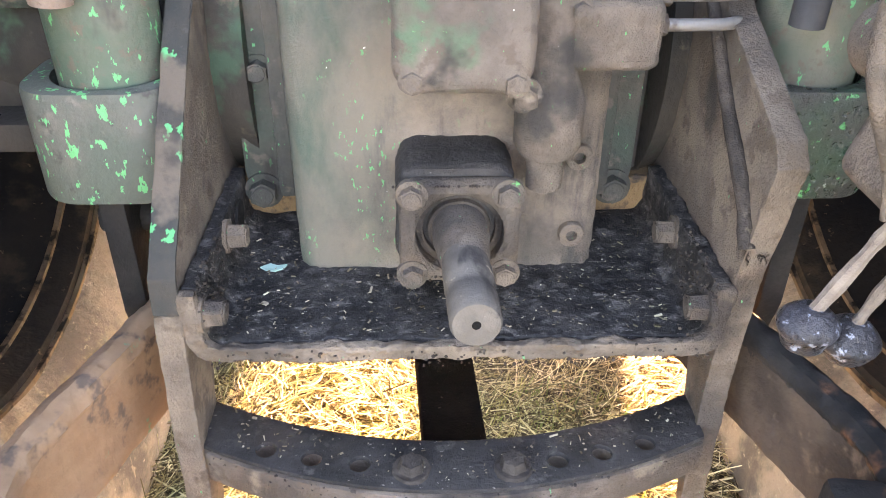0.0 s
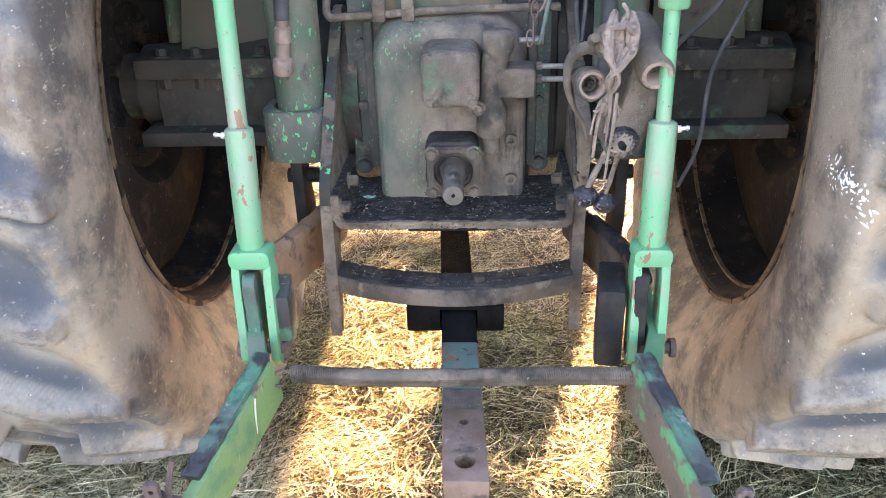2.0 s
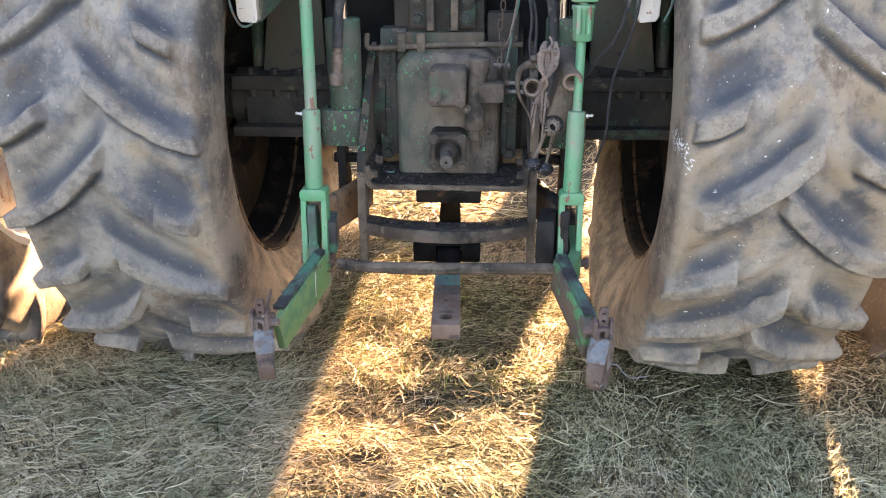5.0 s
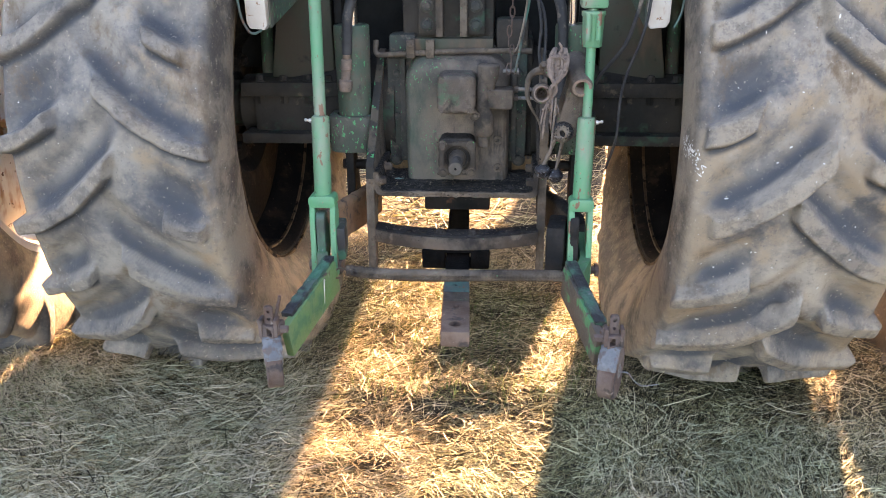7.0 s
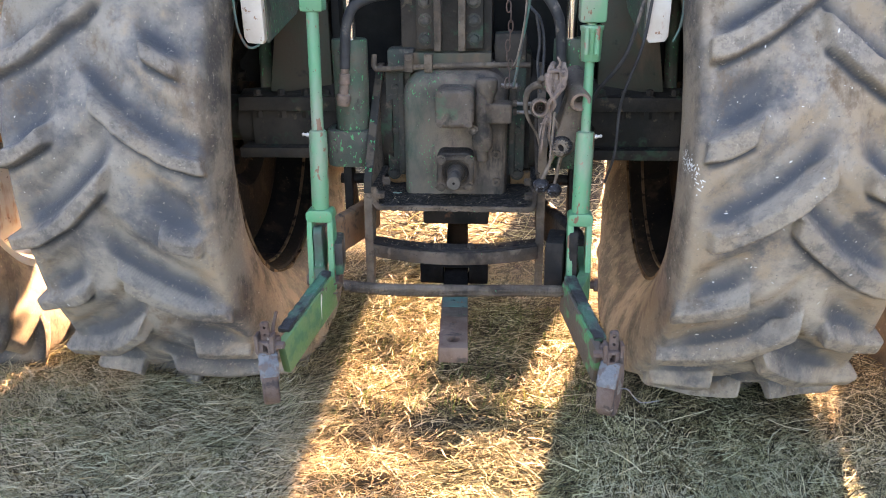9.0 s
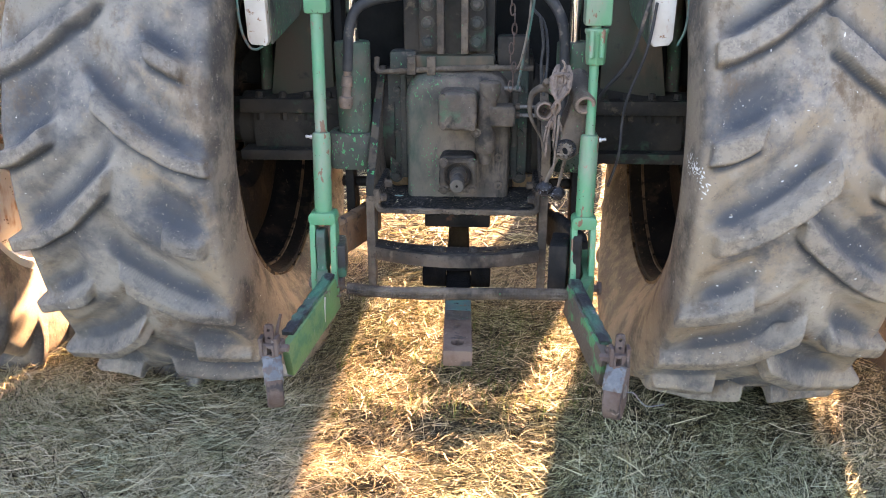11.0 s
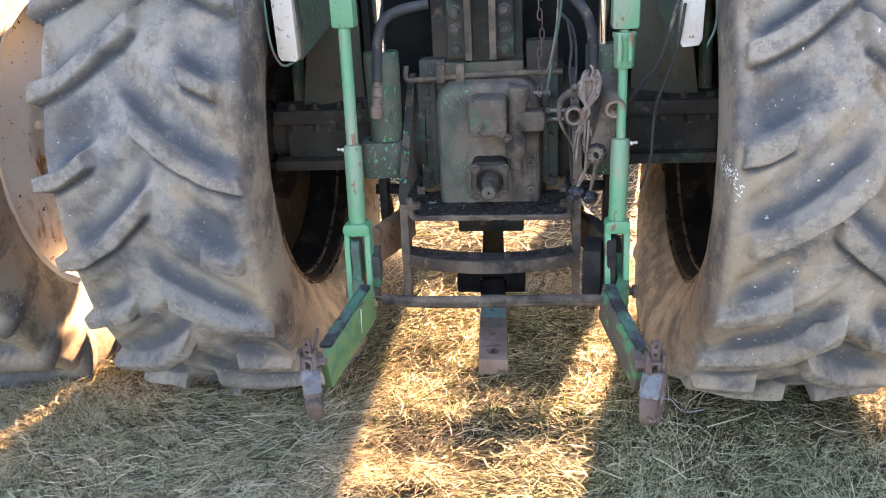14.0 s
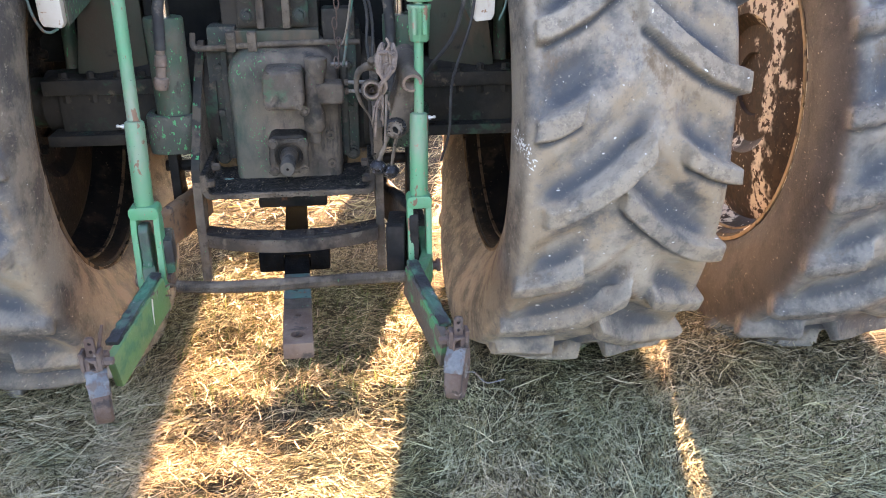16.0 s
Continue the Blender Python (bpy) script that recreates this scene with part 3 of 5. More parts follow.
def strands(name, count, region, length, width, lift, material, label, seed, upright=False, n=4):
    """Many ribbon blades lying on the ground, in one mesh."""
    rng = np.random.default_rng(seed)
    x = rng.uniform(region[0], region[1], count)
    y = rng.uniform(region[2], region[3], count)
    swirl = np.array([2.4 * noise.noise(Vector((p * 1.1, q * 1.1, 5.0))) + 1.2 * noise.noise(Vector((p * 3.0, q * 3.0, 9.0))) for p, q in zip(x, y)])
    turn = 0.25 + swirl + rng.normal(0, 0.8, count)
    size = rng.uniform(*length, count)
    wide = rng.uniform(*width, count)
    z0 = np.array([ground_height(p, q) for p, q in zip(x, y)]) + lift * rng.random(count) ** 2
    tilt = rng.normal(0.02, 0.16, count) if not upright else rng.uniform(0.7, 1.45, count)
    bend = rng.normal(0, 0.75, count)
    curl = rng.normal(-0.25, 0.35, count)
    verts = np.zeros((count, n, 2, 3))
    for k in range(n):
        s = k / (n - 1)
        ang = turn + bend * (s - 0.5)
        run = size * s * np.cos(tilt)
        px, py = x + run * np.cos(ang), y + run * np.sin(ang)
        pz = z0 + 0.004 + size * s * np.sin(tilt) + curl * size * s * s * (0.3 if not upright else 0.5)
        pz = np.maximum(pz, z0 - 0.012)
        taper = wide * (1.0 - 0.55 * s)
        for j, sg in enumerate((-0.5, 0.5)):
            verts[:, k, j, 0] = px - sg * taper * np.sin(ang)
            verts[:, k, j, 1] = py + sg * taper * np.cos(ang)
            verts[:, k, j, 2] = pz + sg * taper * 0.6 * np.sin(7 * turn)
    base = (np.arange(count) * n * 2)[:, None, None]
    quad = np.array([[2 * k, 2 * k + 1, 2 * k + 3, 2 * k + 2] for k in range(n - 1)])[None]
    faces = (base + quad).reshape(-1, 4)
    me = bpy.data.meshes.new(name)
    me.vertices.add(count * n * 2)
    me.vertices.foreach_set("co", verts.reshape(-1))
    me.loops.add(faces.size)
    me.loops.foreach_set("vertex_index", faces.reshape(-1).astype(np.int32))
    me.polygons.add(len(faces))
    me.polygons.foreach_set("loop_start", np.arange(0, faces.size, 4, dtype=np.int32))
    me.update(calc_edges=True)
    me.validate()
    me.materials.append(material)
    ob = new(name, me)
    return tagged(ob, label, "hay", kind="stuff")


strands("hay", 84000, (-2.7, 2.9, -1.25, 1.5), (0.05, 0.17), (0.0013, 0.0033), 0.050, straw, "loose cut hay stalks lying flat and tangled on the field", 3)
strands("short_hay", 165000, (-2.6, 2.8, -1.15, 1.4), (0.020, 0.075), (0.0012, 0.0029), 0.050, straw, "short broken hay stems matted over the field", 8, n=3)
strands("pale_hay", 36000, (-2.6, -0.42, -1.15, 0.15), (0.04, 0.13), (0.0011, 0.0028), 0.055, pale_straw, "bleached pale hay stalks heaped beside the wheel", 12)
strands("pale_hay", 18000, (0.35, 2.6, -1.15, -0.1), (0.04, 0.13), (0.0011, 0.0026), 0.055, pale_straw, "bleached pale hay stalks among the darker hay", 13)
strands("far_hay", 30000, (-3.2, 3.2, 1.4, 7.5), (0.10, 0.34), (0.003, 0.007), 0.05, straw, "sunlit hay stalks lying under and ahead of the tractor", 4)
strands("green_grass", 900, (-0.1, 0.42, 0.0, 0.8), (0.02, 0.065), (0.002, 0.004), 0.02, grass_green, "short green grass blades growing through the hay", 5, True)
strands("green_grass", 500, (-0.45, -0.1, 0.0, 0.9), (0.02, 0.06), (0.002, 0.004), 0.02, grass_green, "short green grass blades growing through the hay", 6, True)

# ---- tractor ----
AXLE_Y, AXLE_Z = 0.57, 0.85
TRACK, DUAL = 0.858, 1.69
tractor = thing("tractor", (0, AXLE_Y, 0), "large old dusty green farm tractor with dual rear wheels", "tractor")


def lug_offset(v):
    return 0.2 * (1 - np.maximum(1 - v, 0.0) ** 1.7)


def soft(low, high, x):
    t = np.clip((x - low) / (high - low), 0, 1)
    return t * t * (3 - 2 * t)


def tyre_mesh(centre, phases, seed, shoulder=False, rows=1040):
    """A worn bar-lug tyre, flattened where it stands. phases: the turn of the long and short lugs on the -x half, then on the +x half."""
    hw = 0.30
    profile = [(0.205, 0.530), (0.222, 0.547), (0.238, 0.575), (0.256, 0.62), (0.268, 0.67), (0.274, 0.72), (0.272, 0.765), (0.267, 0.805), (0.260, 0.832), (0.245, 0.848)]
    line = smooth_line([(x, r, 0) for x, r in profile], 4)[:-1]
    cols = 56 if rows > 700 else 30
    xs = [p.x for p in line] + [0.245 - 0.245 * (k / cols) for k in range(cols + 1)]
    rs = [p.y for p in line] + [0.848 + 0.022 * (1 - (1 - k / cols) ** 2) for k in range(cols + 1)]
    xs = np.array([-x for x in xs[:-1]] + xs[::-1])
    rs = np.array(rs[:-1] + rs[::-1])
    th = np.linspace(0, 2 * np.pi, rows, endpoint=False)
    T, X = np.meshgrid(th, xs, indexing="ij")
    R = np.repeat(rs[None], rows, 0)
    H = np.zeros_like(T)
    lug_shade = np.zeros_like(T)
    scoop = np.zeros_like(T)
    crest = np.zeros_like(T)
    tread = soft(0.80, 0.835, R) if not shoulder else soft(0.60, 0.70, R)
    wear = np.random.default_rng(seed + 50)
    ragged = sum(np.sin(f * X + k * T + a) for f, k, a in ((31, 17, 0.3), (-47, 29, 1.7), (83, -41, 2.9), (19, 61, 4.1), (-120, 90, 0.9))) / 5
    for sg, (long_at, short_at) in ((-1, phases[0]), (1, phases[1])):
        v = sg * X / hw
        outer = sg * centre[0] > 0
        slope = np.abs(0.9 * 0.34 * np.maximum(1 - v, 0.02) ** 0.7 / hw)
        for at, start, tall in ((long_at, -0.10, 0.056), (short_at, 0.36, 0.052)):
            turn = T - at + lug_offset(np.clip(v, -0.5, 1.05)) + np.pi / 12
            which = np.floor(turn / (np.pi / 6)).astype(int) % 12
            d = turn % (np.pi / 6) - np.pi / 12
            girth, reach_in, reach_out, height, skew = (wear.uniform(a, b, 12)[which] for a, b in ((0.82, 1.10), (-0.05, 0.12), (-0.14, 0.03), (0.70, 1.0), (-0.006, 0.006)))
            dist = d * 0.89 / np.sqrt(1 + slope ** 2) + skew + 0.0035 * ragged
            w = ((0.0205 if centre[0] < 0 else 0.0235) + 0.004 * np.clip(v, 0, 1)) * girth
            fall = np.clip((dist - w + 0.006) / 0.080, 0, 1)
            body = soft(-w - 0.007, -w + 0.003, dist) * (0.05 * (1 - fall) ** 2 + 0.95 * (1 - soft(w - 0.006, w + 0.005, dist)))
            vv = v + 0.03 * ragged
            cap = soft(start + reach_in - 0.035, start + reach_in + 0.025, vv)
            end = 1 - soft(0.79 + reach_out, 0.86 + reach_out, vv) if not (shoulder or outer or rows < 700) else 1.0
            top = tall * height * (1 - 0.22 * soft(0.3, 0.8, v))
            H = np.maximum(H, top * body * cap * end)
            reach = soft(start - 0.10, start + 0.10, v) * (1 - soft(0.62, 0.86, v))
            # Mask for the painted shade above and under each lug.
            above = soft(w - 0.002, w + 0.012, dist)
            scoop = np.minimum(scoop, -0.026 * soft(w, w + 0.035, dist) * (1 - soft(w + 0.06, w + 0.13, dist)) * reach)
            lug_shade = np.maximum(lug_shade, above * (1 - soft(w + 0.015, w + 0.080, dist)) * reach)
            lug_shade = np.maximum(lug_shade, 1.0 * soft(-w - 0.024, -w - 0.010, dist) * (1 - soft(-w - 0.004, -w + 0.004, dist)) * cap * end)
            rise = soft(-w - 0.075, -w - 0.016, dist) * (1 - soft(-w - 0.012, -w + 0.002, dist))
            H = np.maximum(H, 0.004 * rise * reach)
            crest = np.maximum(crest, soft(-w - 0.004, -w + 0.006, dist) * (1 - soft(w - 0.006, w + 0.006, dist)) * cap * end)
    H = (np.maximum(H, 0.0) + scoop * (1 - soft(0.0, 0.02, H))) * tread
    crest = crest * tread
    lug_shade = lug_shade * (1 - crest) * tread
    # broad dents and wear
    rng = np.random.default_rng(seed)
    for k in range(14):
        a0, x0 = rng.uniform(0, 2 * np.pi), rng.uniform(-0.28, 0.28)
        dd = ((np.angle(np.exp(1j * (T - a0))) * 0.87) / 0.10) ** 2 + ((X - x0) / 0.07) ** 2
        H = H + rng.uniform(-0.007, 0.005) * np.exp(-dd)
    for k in range(40):
        f = rng.uniform(12, 70)
        way = rng.uniform(0, np.pi)
        turns = round(f * math.sin(way))
        H = H + 0.012 / f * np.sin(f * math.cos(way) * X + turns * T + rng.uniform(0, 6.28)) * np.sin(rng.uniform(3, 9) * X + round(rng.uniform(2, 9)) * T + rng.uniform(0, 6.28))
    flat = soft(0.60, 0.85, R)
    RR = R + H * np.where(np.abs(X) < 0.285, 1.0, 0.75)
    XX = X + np.sign(X) * np.maximum(H, 0) * 0.75 * soft(0.19, 0.255, np.abs(X)) * flat
    Y = -RR * np.cos(T)
    Z = RR * np.sin(T)
    floor_z = -AXLE_Z + 0.005
    sink = np.maximum(floor_z - Z, 0.0)
    Z = np.maximum(Z, floor_z - 0.15 * sink)
    low = np.clip((-0.22 - Z) / 0.62, 0, 1) ** 1.6
    inside = X * centre[0] < 0
    XX = XX * (1 + np.where(inside, 0.36 if abs(centre[0]) < 1 else 0.06, 0.17) * low * soft(0.5, 1.0, np.abs(X) / 0.3))
    m = len(xs)
    co = np.stack([XX, Y, Z], -1).reshape(-1, 3)
    i, j = np.meshgrid(np.arange(rows), np.arange(m - 1), indexing="ij")
    i2 = (i + 1) % rows
    faces = np.stack([i * m + j, i2 * m + j, i2 * m + j + 1, i * m + j + 1], -1).reshape(-1, 4)
    me = bpy.data.meshes.new("tyre")
    me.from_pydata(co.tolist(), [], faces.tolist())
    me.polygons.foreach_set("use_smooth", [True] * len(faces))
    worn = me.attributes.new("crest", "FLOAT", "POINT")
    worn.data.foreach_set("value", crest.reshape(-1).astype(np.float32))
    worn = me.attributes.new("wall", "FLOAT", "POINT")
    worn.data.foreach_set("value", (1 - soft(0.79, 0.88, R)).reshape(-1).astype(np.float32))
    worn = me.attributes.new("lug_shade", "FLOAT", "POINT")
    worn.data.foreach_set("value", lug_shade.reshape(-1).astype(np.float32))
    me.update()
    return me


def wheel(x, phases, seed, rim_mat, label, rim_label, inner_face):
    w = holder("wheel", (x, AXLE_Y, AXLE_Z), tractor, label)
    me = tyre_mesh((x, AXLE_Y, AXLE_Z), phases, seed, x < -1, 1040 if abs(x) < 1 else 480)
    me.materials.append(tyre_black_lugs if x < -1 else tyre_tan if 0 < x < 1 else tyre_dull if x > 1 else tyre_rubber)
    ob = new("tyre", me)
    ob.parent = w
    ob["label"] = "worn bar-lug rubber tyre dusted tan and blue-grey"
    s = 1 if x > 0 else -1
    # rim: a rolled barrel with flanges, and a dished disc
    bm = bmesh.new()
    seg = 72
    outline = [(-0.225, 0.550), (-0.212, 0.557), (-0.203, 0.533), (-0.18, 0.523), (-0.12, 0.515), (-0.07, 0.490), (0.07, 0.490), (0.12, 0.515), (0.18, 0.523), (0.203, 0.533), (0.212, 0.557), (0.225, 0.550),
               (0.216, 0.523), (0.19, 0.511), (0.125, 0.503), (0.075, 0.478), (-0.075, 0.478), (-0.125, 0.503), (-0.19, 0.511), (-0.216, 0.523)]
    rings = [[bm.verts.new((x + u, AXLE_Y + r * math.cos(2 * math.pi * k / seg), AXLE_Z + r * math.sin(2 * math.pi * k / seg))) for k in range(seg)] for u, r in outline]
    for a, b in zip(rings, rings[1:] + rings[:1]):
        for k in range(seg):
            bm.faces.new((a[k], a[(k + 1) % seg], b[(k + 1) % seg], b[k]))
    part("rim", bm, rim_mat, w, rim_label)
    if x > -1:
        # Ring colours hold brown dust and the light caught by the rim edges.
        for off, r, thick in ((0.222, 0.546, 0.006), (0.172, 0.512, 0.005)):
            bm = bmesh.new()
            lathe(bm, (x - s * off, AXLE_Y, AXLE_Z), (-s, 0, 0), [(-thick, r), (-thick, r - 2 * thick), (thick, r - 2 * thick), (thick, r), (-thick, r)], 72, False)
            part("rim_ring", bm, rim_dust_lit if x < 1 else rim_tan, w, "raised rim ring brown with dust, its lit edge painted paler")
    bm = bmesh.new()
    c = inner_face
    lathe(bm, (x + c, AXLE_Y, AXLE_Z), (-s, 0, 0), [(-0.012, 0.477), (0.0, 0.477), (0.012, 0.455), (0.03, 0.40), (0.035, 0.24), (0.0, 0.20), (0.0, 0.11), (-0.02, 0.10)], 64)
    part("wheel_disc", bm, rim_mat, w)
    for k in range(8 if x < 1 else 0):
        a = 2 * math.pi * k / 8 + 0.3
        bolt((x + c - s * 0.0, AXLE_Y + 0.155 * math.cos(a), AXLE_Z + 0.155 * math.sin(a)), (-s, 0, 0), 0.017, 0.02, w, rim_mat)
    return w


STEP = math.pi / 12
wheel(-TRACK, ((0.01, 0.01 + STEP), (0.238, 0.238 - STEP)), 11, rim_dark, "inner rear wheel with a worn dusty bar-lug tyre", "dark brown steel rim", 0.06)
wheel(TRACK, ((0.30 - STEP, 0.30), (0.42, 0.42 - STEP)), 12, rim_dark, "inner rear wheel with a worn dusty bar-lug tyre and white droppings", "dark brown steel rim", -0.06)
wheel(-DUAL, ((0.1, 0.1 + STEP), (0.22, 0.22 + STEP)), 13, rim_white, "outer dual rear wheel with a white rust-streaked rim", "white steel rim streaked with orange rust", 0.10)
wheel(DUAL, ((0.05, 0.05 + STEP), (0.19, 0.19 + STEP)), 14, rim_peeling, "outer dual rear wheel with a brown rim of peeling white paint", "brown steel rim with peeling white paint", -0.10)


def front_end():
    """Unseen chassis, hood, cab and front wheels ahead, placed to shade what is seen."""
    bm = bmesh.new()
    box(bm, (-0.02, 2.0, 0.80), (0.22, 3.0, 0.50))
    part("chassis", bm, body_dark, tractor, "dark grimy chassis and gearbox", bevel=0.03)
    bm = bmesh.new()
    box(bm, (0, 2.75, 1.45), (0.66, 2.0, 0.85), taper=(0.8, 1))
    part("engine_hood", bm, green_chipped, tractor, "unseen green engine hood", bevel=0.06)
    # Cab floor and cab are out of view, added to block the sky.
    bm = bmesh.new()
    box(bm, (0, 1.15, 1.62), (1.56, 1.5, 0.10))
    part("cab_floor", bm, body_dark, tractor, "unseen dark cab floor that blocks the sky", bevel=0.02)
    bm = bmesh.new()
    box(bm, (0, 1.15, 2.25), (1.5, 1.45, 1.15), taper=(0.9, 0.9))
    part("cab", bm, green_chipped, tractor, "unseen closed green cab that blocks the sky", bevel=0.08)
    # Fenders and front wheels stay out of view and only cast shade.
    for s in (-1, 1):
        bm = bmesh.new()
        outline = [(AXLE_Y + 0.98 * math.cos(radians(d)), AXLE_Z + 0.98 * math.sin(radians(d))) for d in range(35, 146, 10)]
        outline += [(AXLE_Y + 0.955 * math.cos(radians(d)), AXLE_Z + 0.955 * math.sin(radians(d))) for d in range(145, 34, -10)]
        slab(bm, outline, 0, s * 0.62, s * 1.16)
        part("fender", bm, green_chipped, tractor, "unseen green steel fender over the inner wheel")
        fx = 0.695 if s > 0 else -0.73
        fw = holder("front_wheel", (fx, 3.40, 0.39), tractor, "small front wheel")
        bm = bmesh.new()
        lathe(bm, (fx - 0.165, 3.40, 0.39), (1, 0, 0), [(0.0, 0.20), (0.0, 0.31), (0.03, 0.365), (0.08, 0.39), (0.25, 0.39), (0.30, 0.365), (0.33, 0.31), (0.33, 0.20)], 48)
        part("tyre", bm, tyre_rubber, fw)
        bm = bmesh.new()
        lathe(bm, (fx - 0.11, 3.40, 0.39), (1, 0, 0), [(-0.04, 0.19), (-0.04, 0.202), (0.22, 0.202), (0.255, 0.19)], 40)
        part("rim", bm, rim_dark, fw)
    # Unseen boxes added to keep low sun off the guide bar.
    for s in (-1, 1):
        bm = bmesh.new()
        box(bm, (s * 0.35, 1.95, 0.98), (0.34, 1.1, 0.62))
        part("side_tank", bm, body_dark, tractor, "added dark box beside the chassis that blocks low sun", bevel=0.05)
    # Unseen box added to shade the left outer wheel.
    bm = bmesh.new()
    box(bm, (-1.10, 1.85, 1.17), (0.62, 0.70, 0.78))
    part("fuel_tank", bm, green_chipped, tractor, "added green box beside the cab that shades the outer wheel", bevel=0.06)
    # Beam height is set so its shadow band crosses the hay.
    bm = bmesh.new()
    box(bm, (-0.02, 3.40, 0.50), (1.10, 0.10, 0.11))
    for s in (-1, 1):
        box(bm, (s * 0.55 - 0.02, 3.40, 0.44), (0.08, 0.09, 0.22))
    part("front_axle", bm, body_dark, tractor, "front axle beam", bevel=0.008)
    # Added dark sheet; it closes a bright gap and stands for shade.
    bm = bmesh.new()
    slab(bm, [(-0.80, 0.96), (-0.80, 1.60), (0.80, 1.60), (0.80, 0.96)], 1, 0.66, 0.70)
    part("rear_bulkhead", bm, body_dark, tractor, "added dark screen closing the gap behind the axle", bevel=0.004)


front_end()


def gearbox():
    """The rear casting with its cover, the shaft's housing and the valve."""
    case = holder("transmission_case", (0, 0.35, 0.68), tractor, "grimy cast rear transmission case with chipped green paint")
    bm = bmesh.new()
    # bulged rear casting: stacked rounded outlines
    rings = []
    for y, w, lo, hi, r in ((0.238, 0.270, 0.69, 1.005, 0.07), (0.241, 0.292, 0.685, 1.02, 0.07), (0.250, 0.310, 0.68, 1.032, 0.075), (0.28, 0.322, 0.675, 1.045, 0.075), (0.40, 0.326, 0.67, 1.055, 0.075)):
        y2 = y if rings else 0.238
        ring = [(u, max(v, lo) if v > lo + r * 1.01 else lo - 0.012) if v > lo + r * 1.01 else (-0.0135 + math.copysign(w / 2, u + 0.0135), v if v > lo + r * 0.5 else 0.655) for u, v in rounded(-0.0135, (lo + hi) / 2, w, hi - lo, r, 6)]
        rings.append([bm.verts.new((u, y2, v + 0.0001 * k)) for k, (u, v) in enumerate(ring)])
    for a, b in zip(rings, rings[1:]):
        for k in range(len(a)):
            bm.faces.new((a[k], a[(k + 1) % len(a)], b[(k + 1) % len(a)], b[k]))
    bm.faces.new(rings[0])
    part("rear_casting", bm, case_painted, case, "bulged grey-brown casting flecked with green paint", caked=(0.02, 0.0012))
    bm = bmesh.new()
    slab(bm, rounded(-0.018, 0.88, 0.445, 0.37, 0.03), 1, 0.345, 0.39)
    part("case_flange", bm, case_grime, case, bevel=0.006)
    bm = bmesh.new()
    box(bm, (-0.004, 0.62, 0.83), (0.46, 0.48, 0.52))
    part("main_casting", bm, axle_grime, case, bevel=0.03)
    bm = bmesh.new()
    box(bm, (-0.02, 0.46, 0.545), (0.22, 0.22, 0.045))
    part("sump_plate", bm, black_iron, case, bevel=0.008)
    for x, z, r in ((-0.207, 0.983, 0.0125), (-0.211, 0.846, 0.0125), (-0.220, 0.702, 0.0165), (0.178, 0.983, 0.0125), (0.180, 0.85, 0.0125), (0.182, 0.704, 0.0165)):
        bolt((x, 0.345, z), (0, -1, 0), r, 0.016, case, case_grime)
    # raised rib down each side of the flange, and the foot under it
    for x0 in (-0.190, 0.164):
        bm = bmesh.new()
        slab(bm, [(x0 - 0.010, 0.70), (x0 - 0.010, 1.04), (x0 + 0.010, 1.04), (x0 + 0.010, 0.70)], 1, 0.330, 0.347)
        part("flange_rib", bm, case_grime, case, bevel=0.005, caked=(0.014, 0.001))
    for x, z in ((0.116, 0.794), (0.116, 0.705)):
        bm = bmesh.new()
        lathe(bm, (x, 0.240, z), (0, -1, 0), [(0.0, 0.014), (0.009, 0.0135), (0.010, 0.0125), (0.010, 0.006), (0.001, 0.0055)], 20)
        part("threaded_boss", bm, case_dusty, case, "round boss with a small dark hole")
    # square cover
    cover = holder("cover_box", (0, 0.2, 0.93), tractor, "square dusty cast cover with rounded corners")
    bm = bmesh.new()
    slab(bm, rounded(-0.007, 0.955, 0.114, 0.112, 0.024), 1, 0.118, 0.25)
    part("cover_body", bm, cover_dusty, cover, bevel=0.020, segments=5, caked=(0.009, 0.0012))
    for x, z in ((-0.048, 0.913), (0.034, 0.911), (0.034, 0.997), (-0.048, 0.997)):
        bolt((x, 0.124, z), (0, -1, 0), 0.009, 0.010, cover, case_dusty)
    # take-off shaft
    pto = holder("power_take_off", (0, 0.1, 0.78), tractor, "power take-off housing with a bare steel shaft")
    bm = bmesh.new()
    slab(bm, rounded(-0.009, 0.760, 0.112, 0.112, 0.022), 1, 0.166, 0.26)
    part("housing", bm, guide_black, pto, "oil-blackened square shaft housing", bevel=0.008, caked=(0.008, 0.0018))
    bm = bmesh.new()
    slab(bm, rounded(-0.006, 0.7555, 0.112, 0.106, 0.018), 1, 0.150, 0.170)
    flange = part("flange", bm, plate_grime, pto, "dusty square flange", bevel=0.009, segments=3)
    hole = bmesh.new()
    rod(hole, (-0.006, 0.10, 0.756), (-0.006, 0.20, 0.756), 0.041, seg=40)
    pierced(flange, [hole])
    bm = bmesh.new()
    lathe(bm, (-0.006, 0.182, 0.756), (0, -1, 0), [(0.0, 0.0405), (0.016, 0.0405), (0.020, 0.040), (0.020, 0.034), (0.012, 0.033), (0.012, 0.030), (0.022, 0.029), (0.022, 0.020)], 40)
    part("oil_seal", bm, crust, pto, "greasy dark seal ring")
    bm = bmesh.new()
    lathe(bm, (-0.0065, 0.19, 0.7545), (0.0276, -1, 0.062), [(0.0, 0.0265), (0.05, 0.026), (0.085, 0.0225), (0.095, 0.0205), (0.10, 0.0205)], 40)
    part("shaft_collar", bm, plate_grime, pto, "dark greasy shaft root")
    bm = bmesh.new()
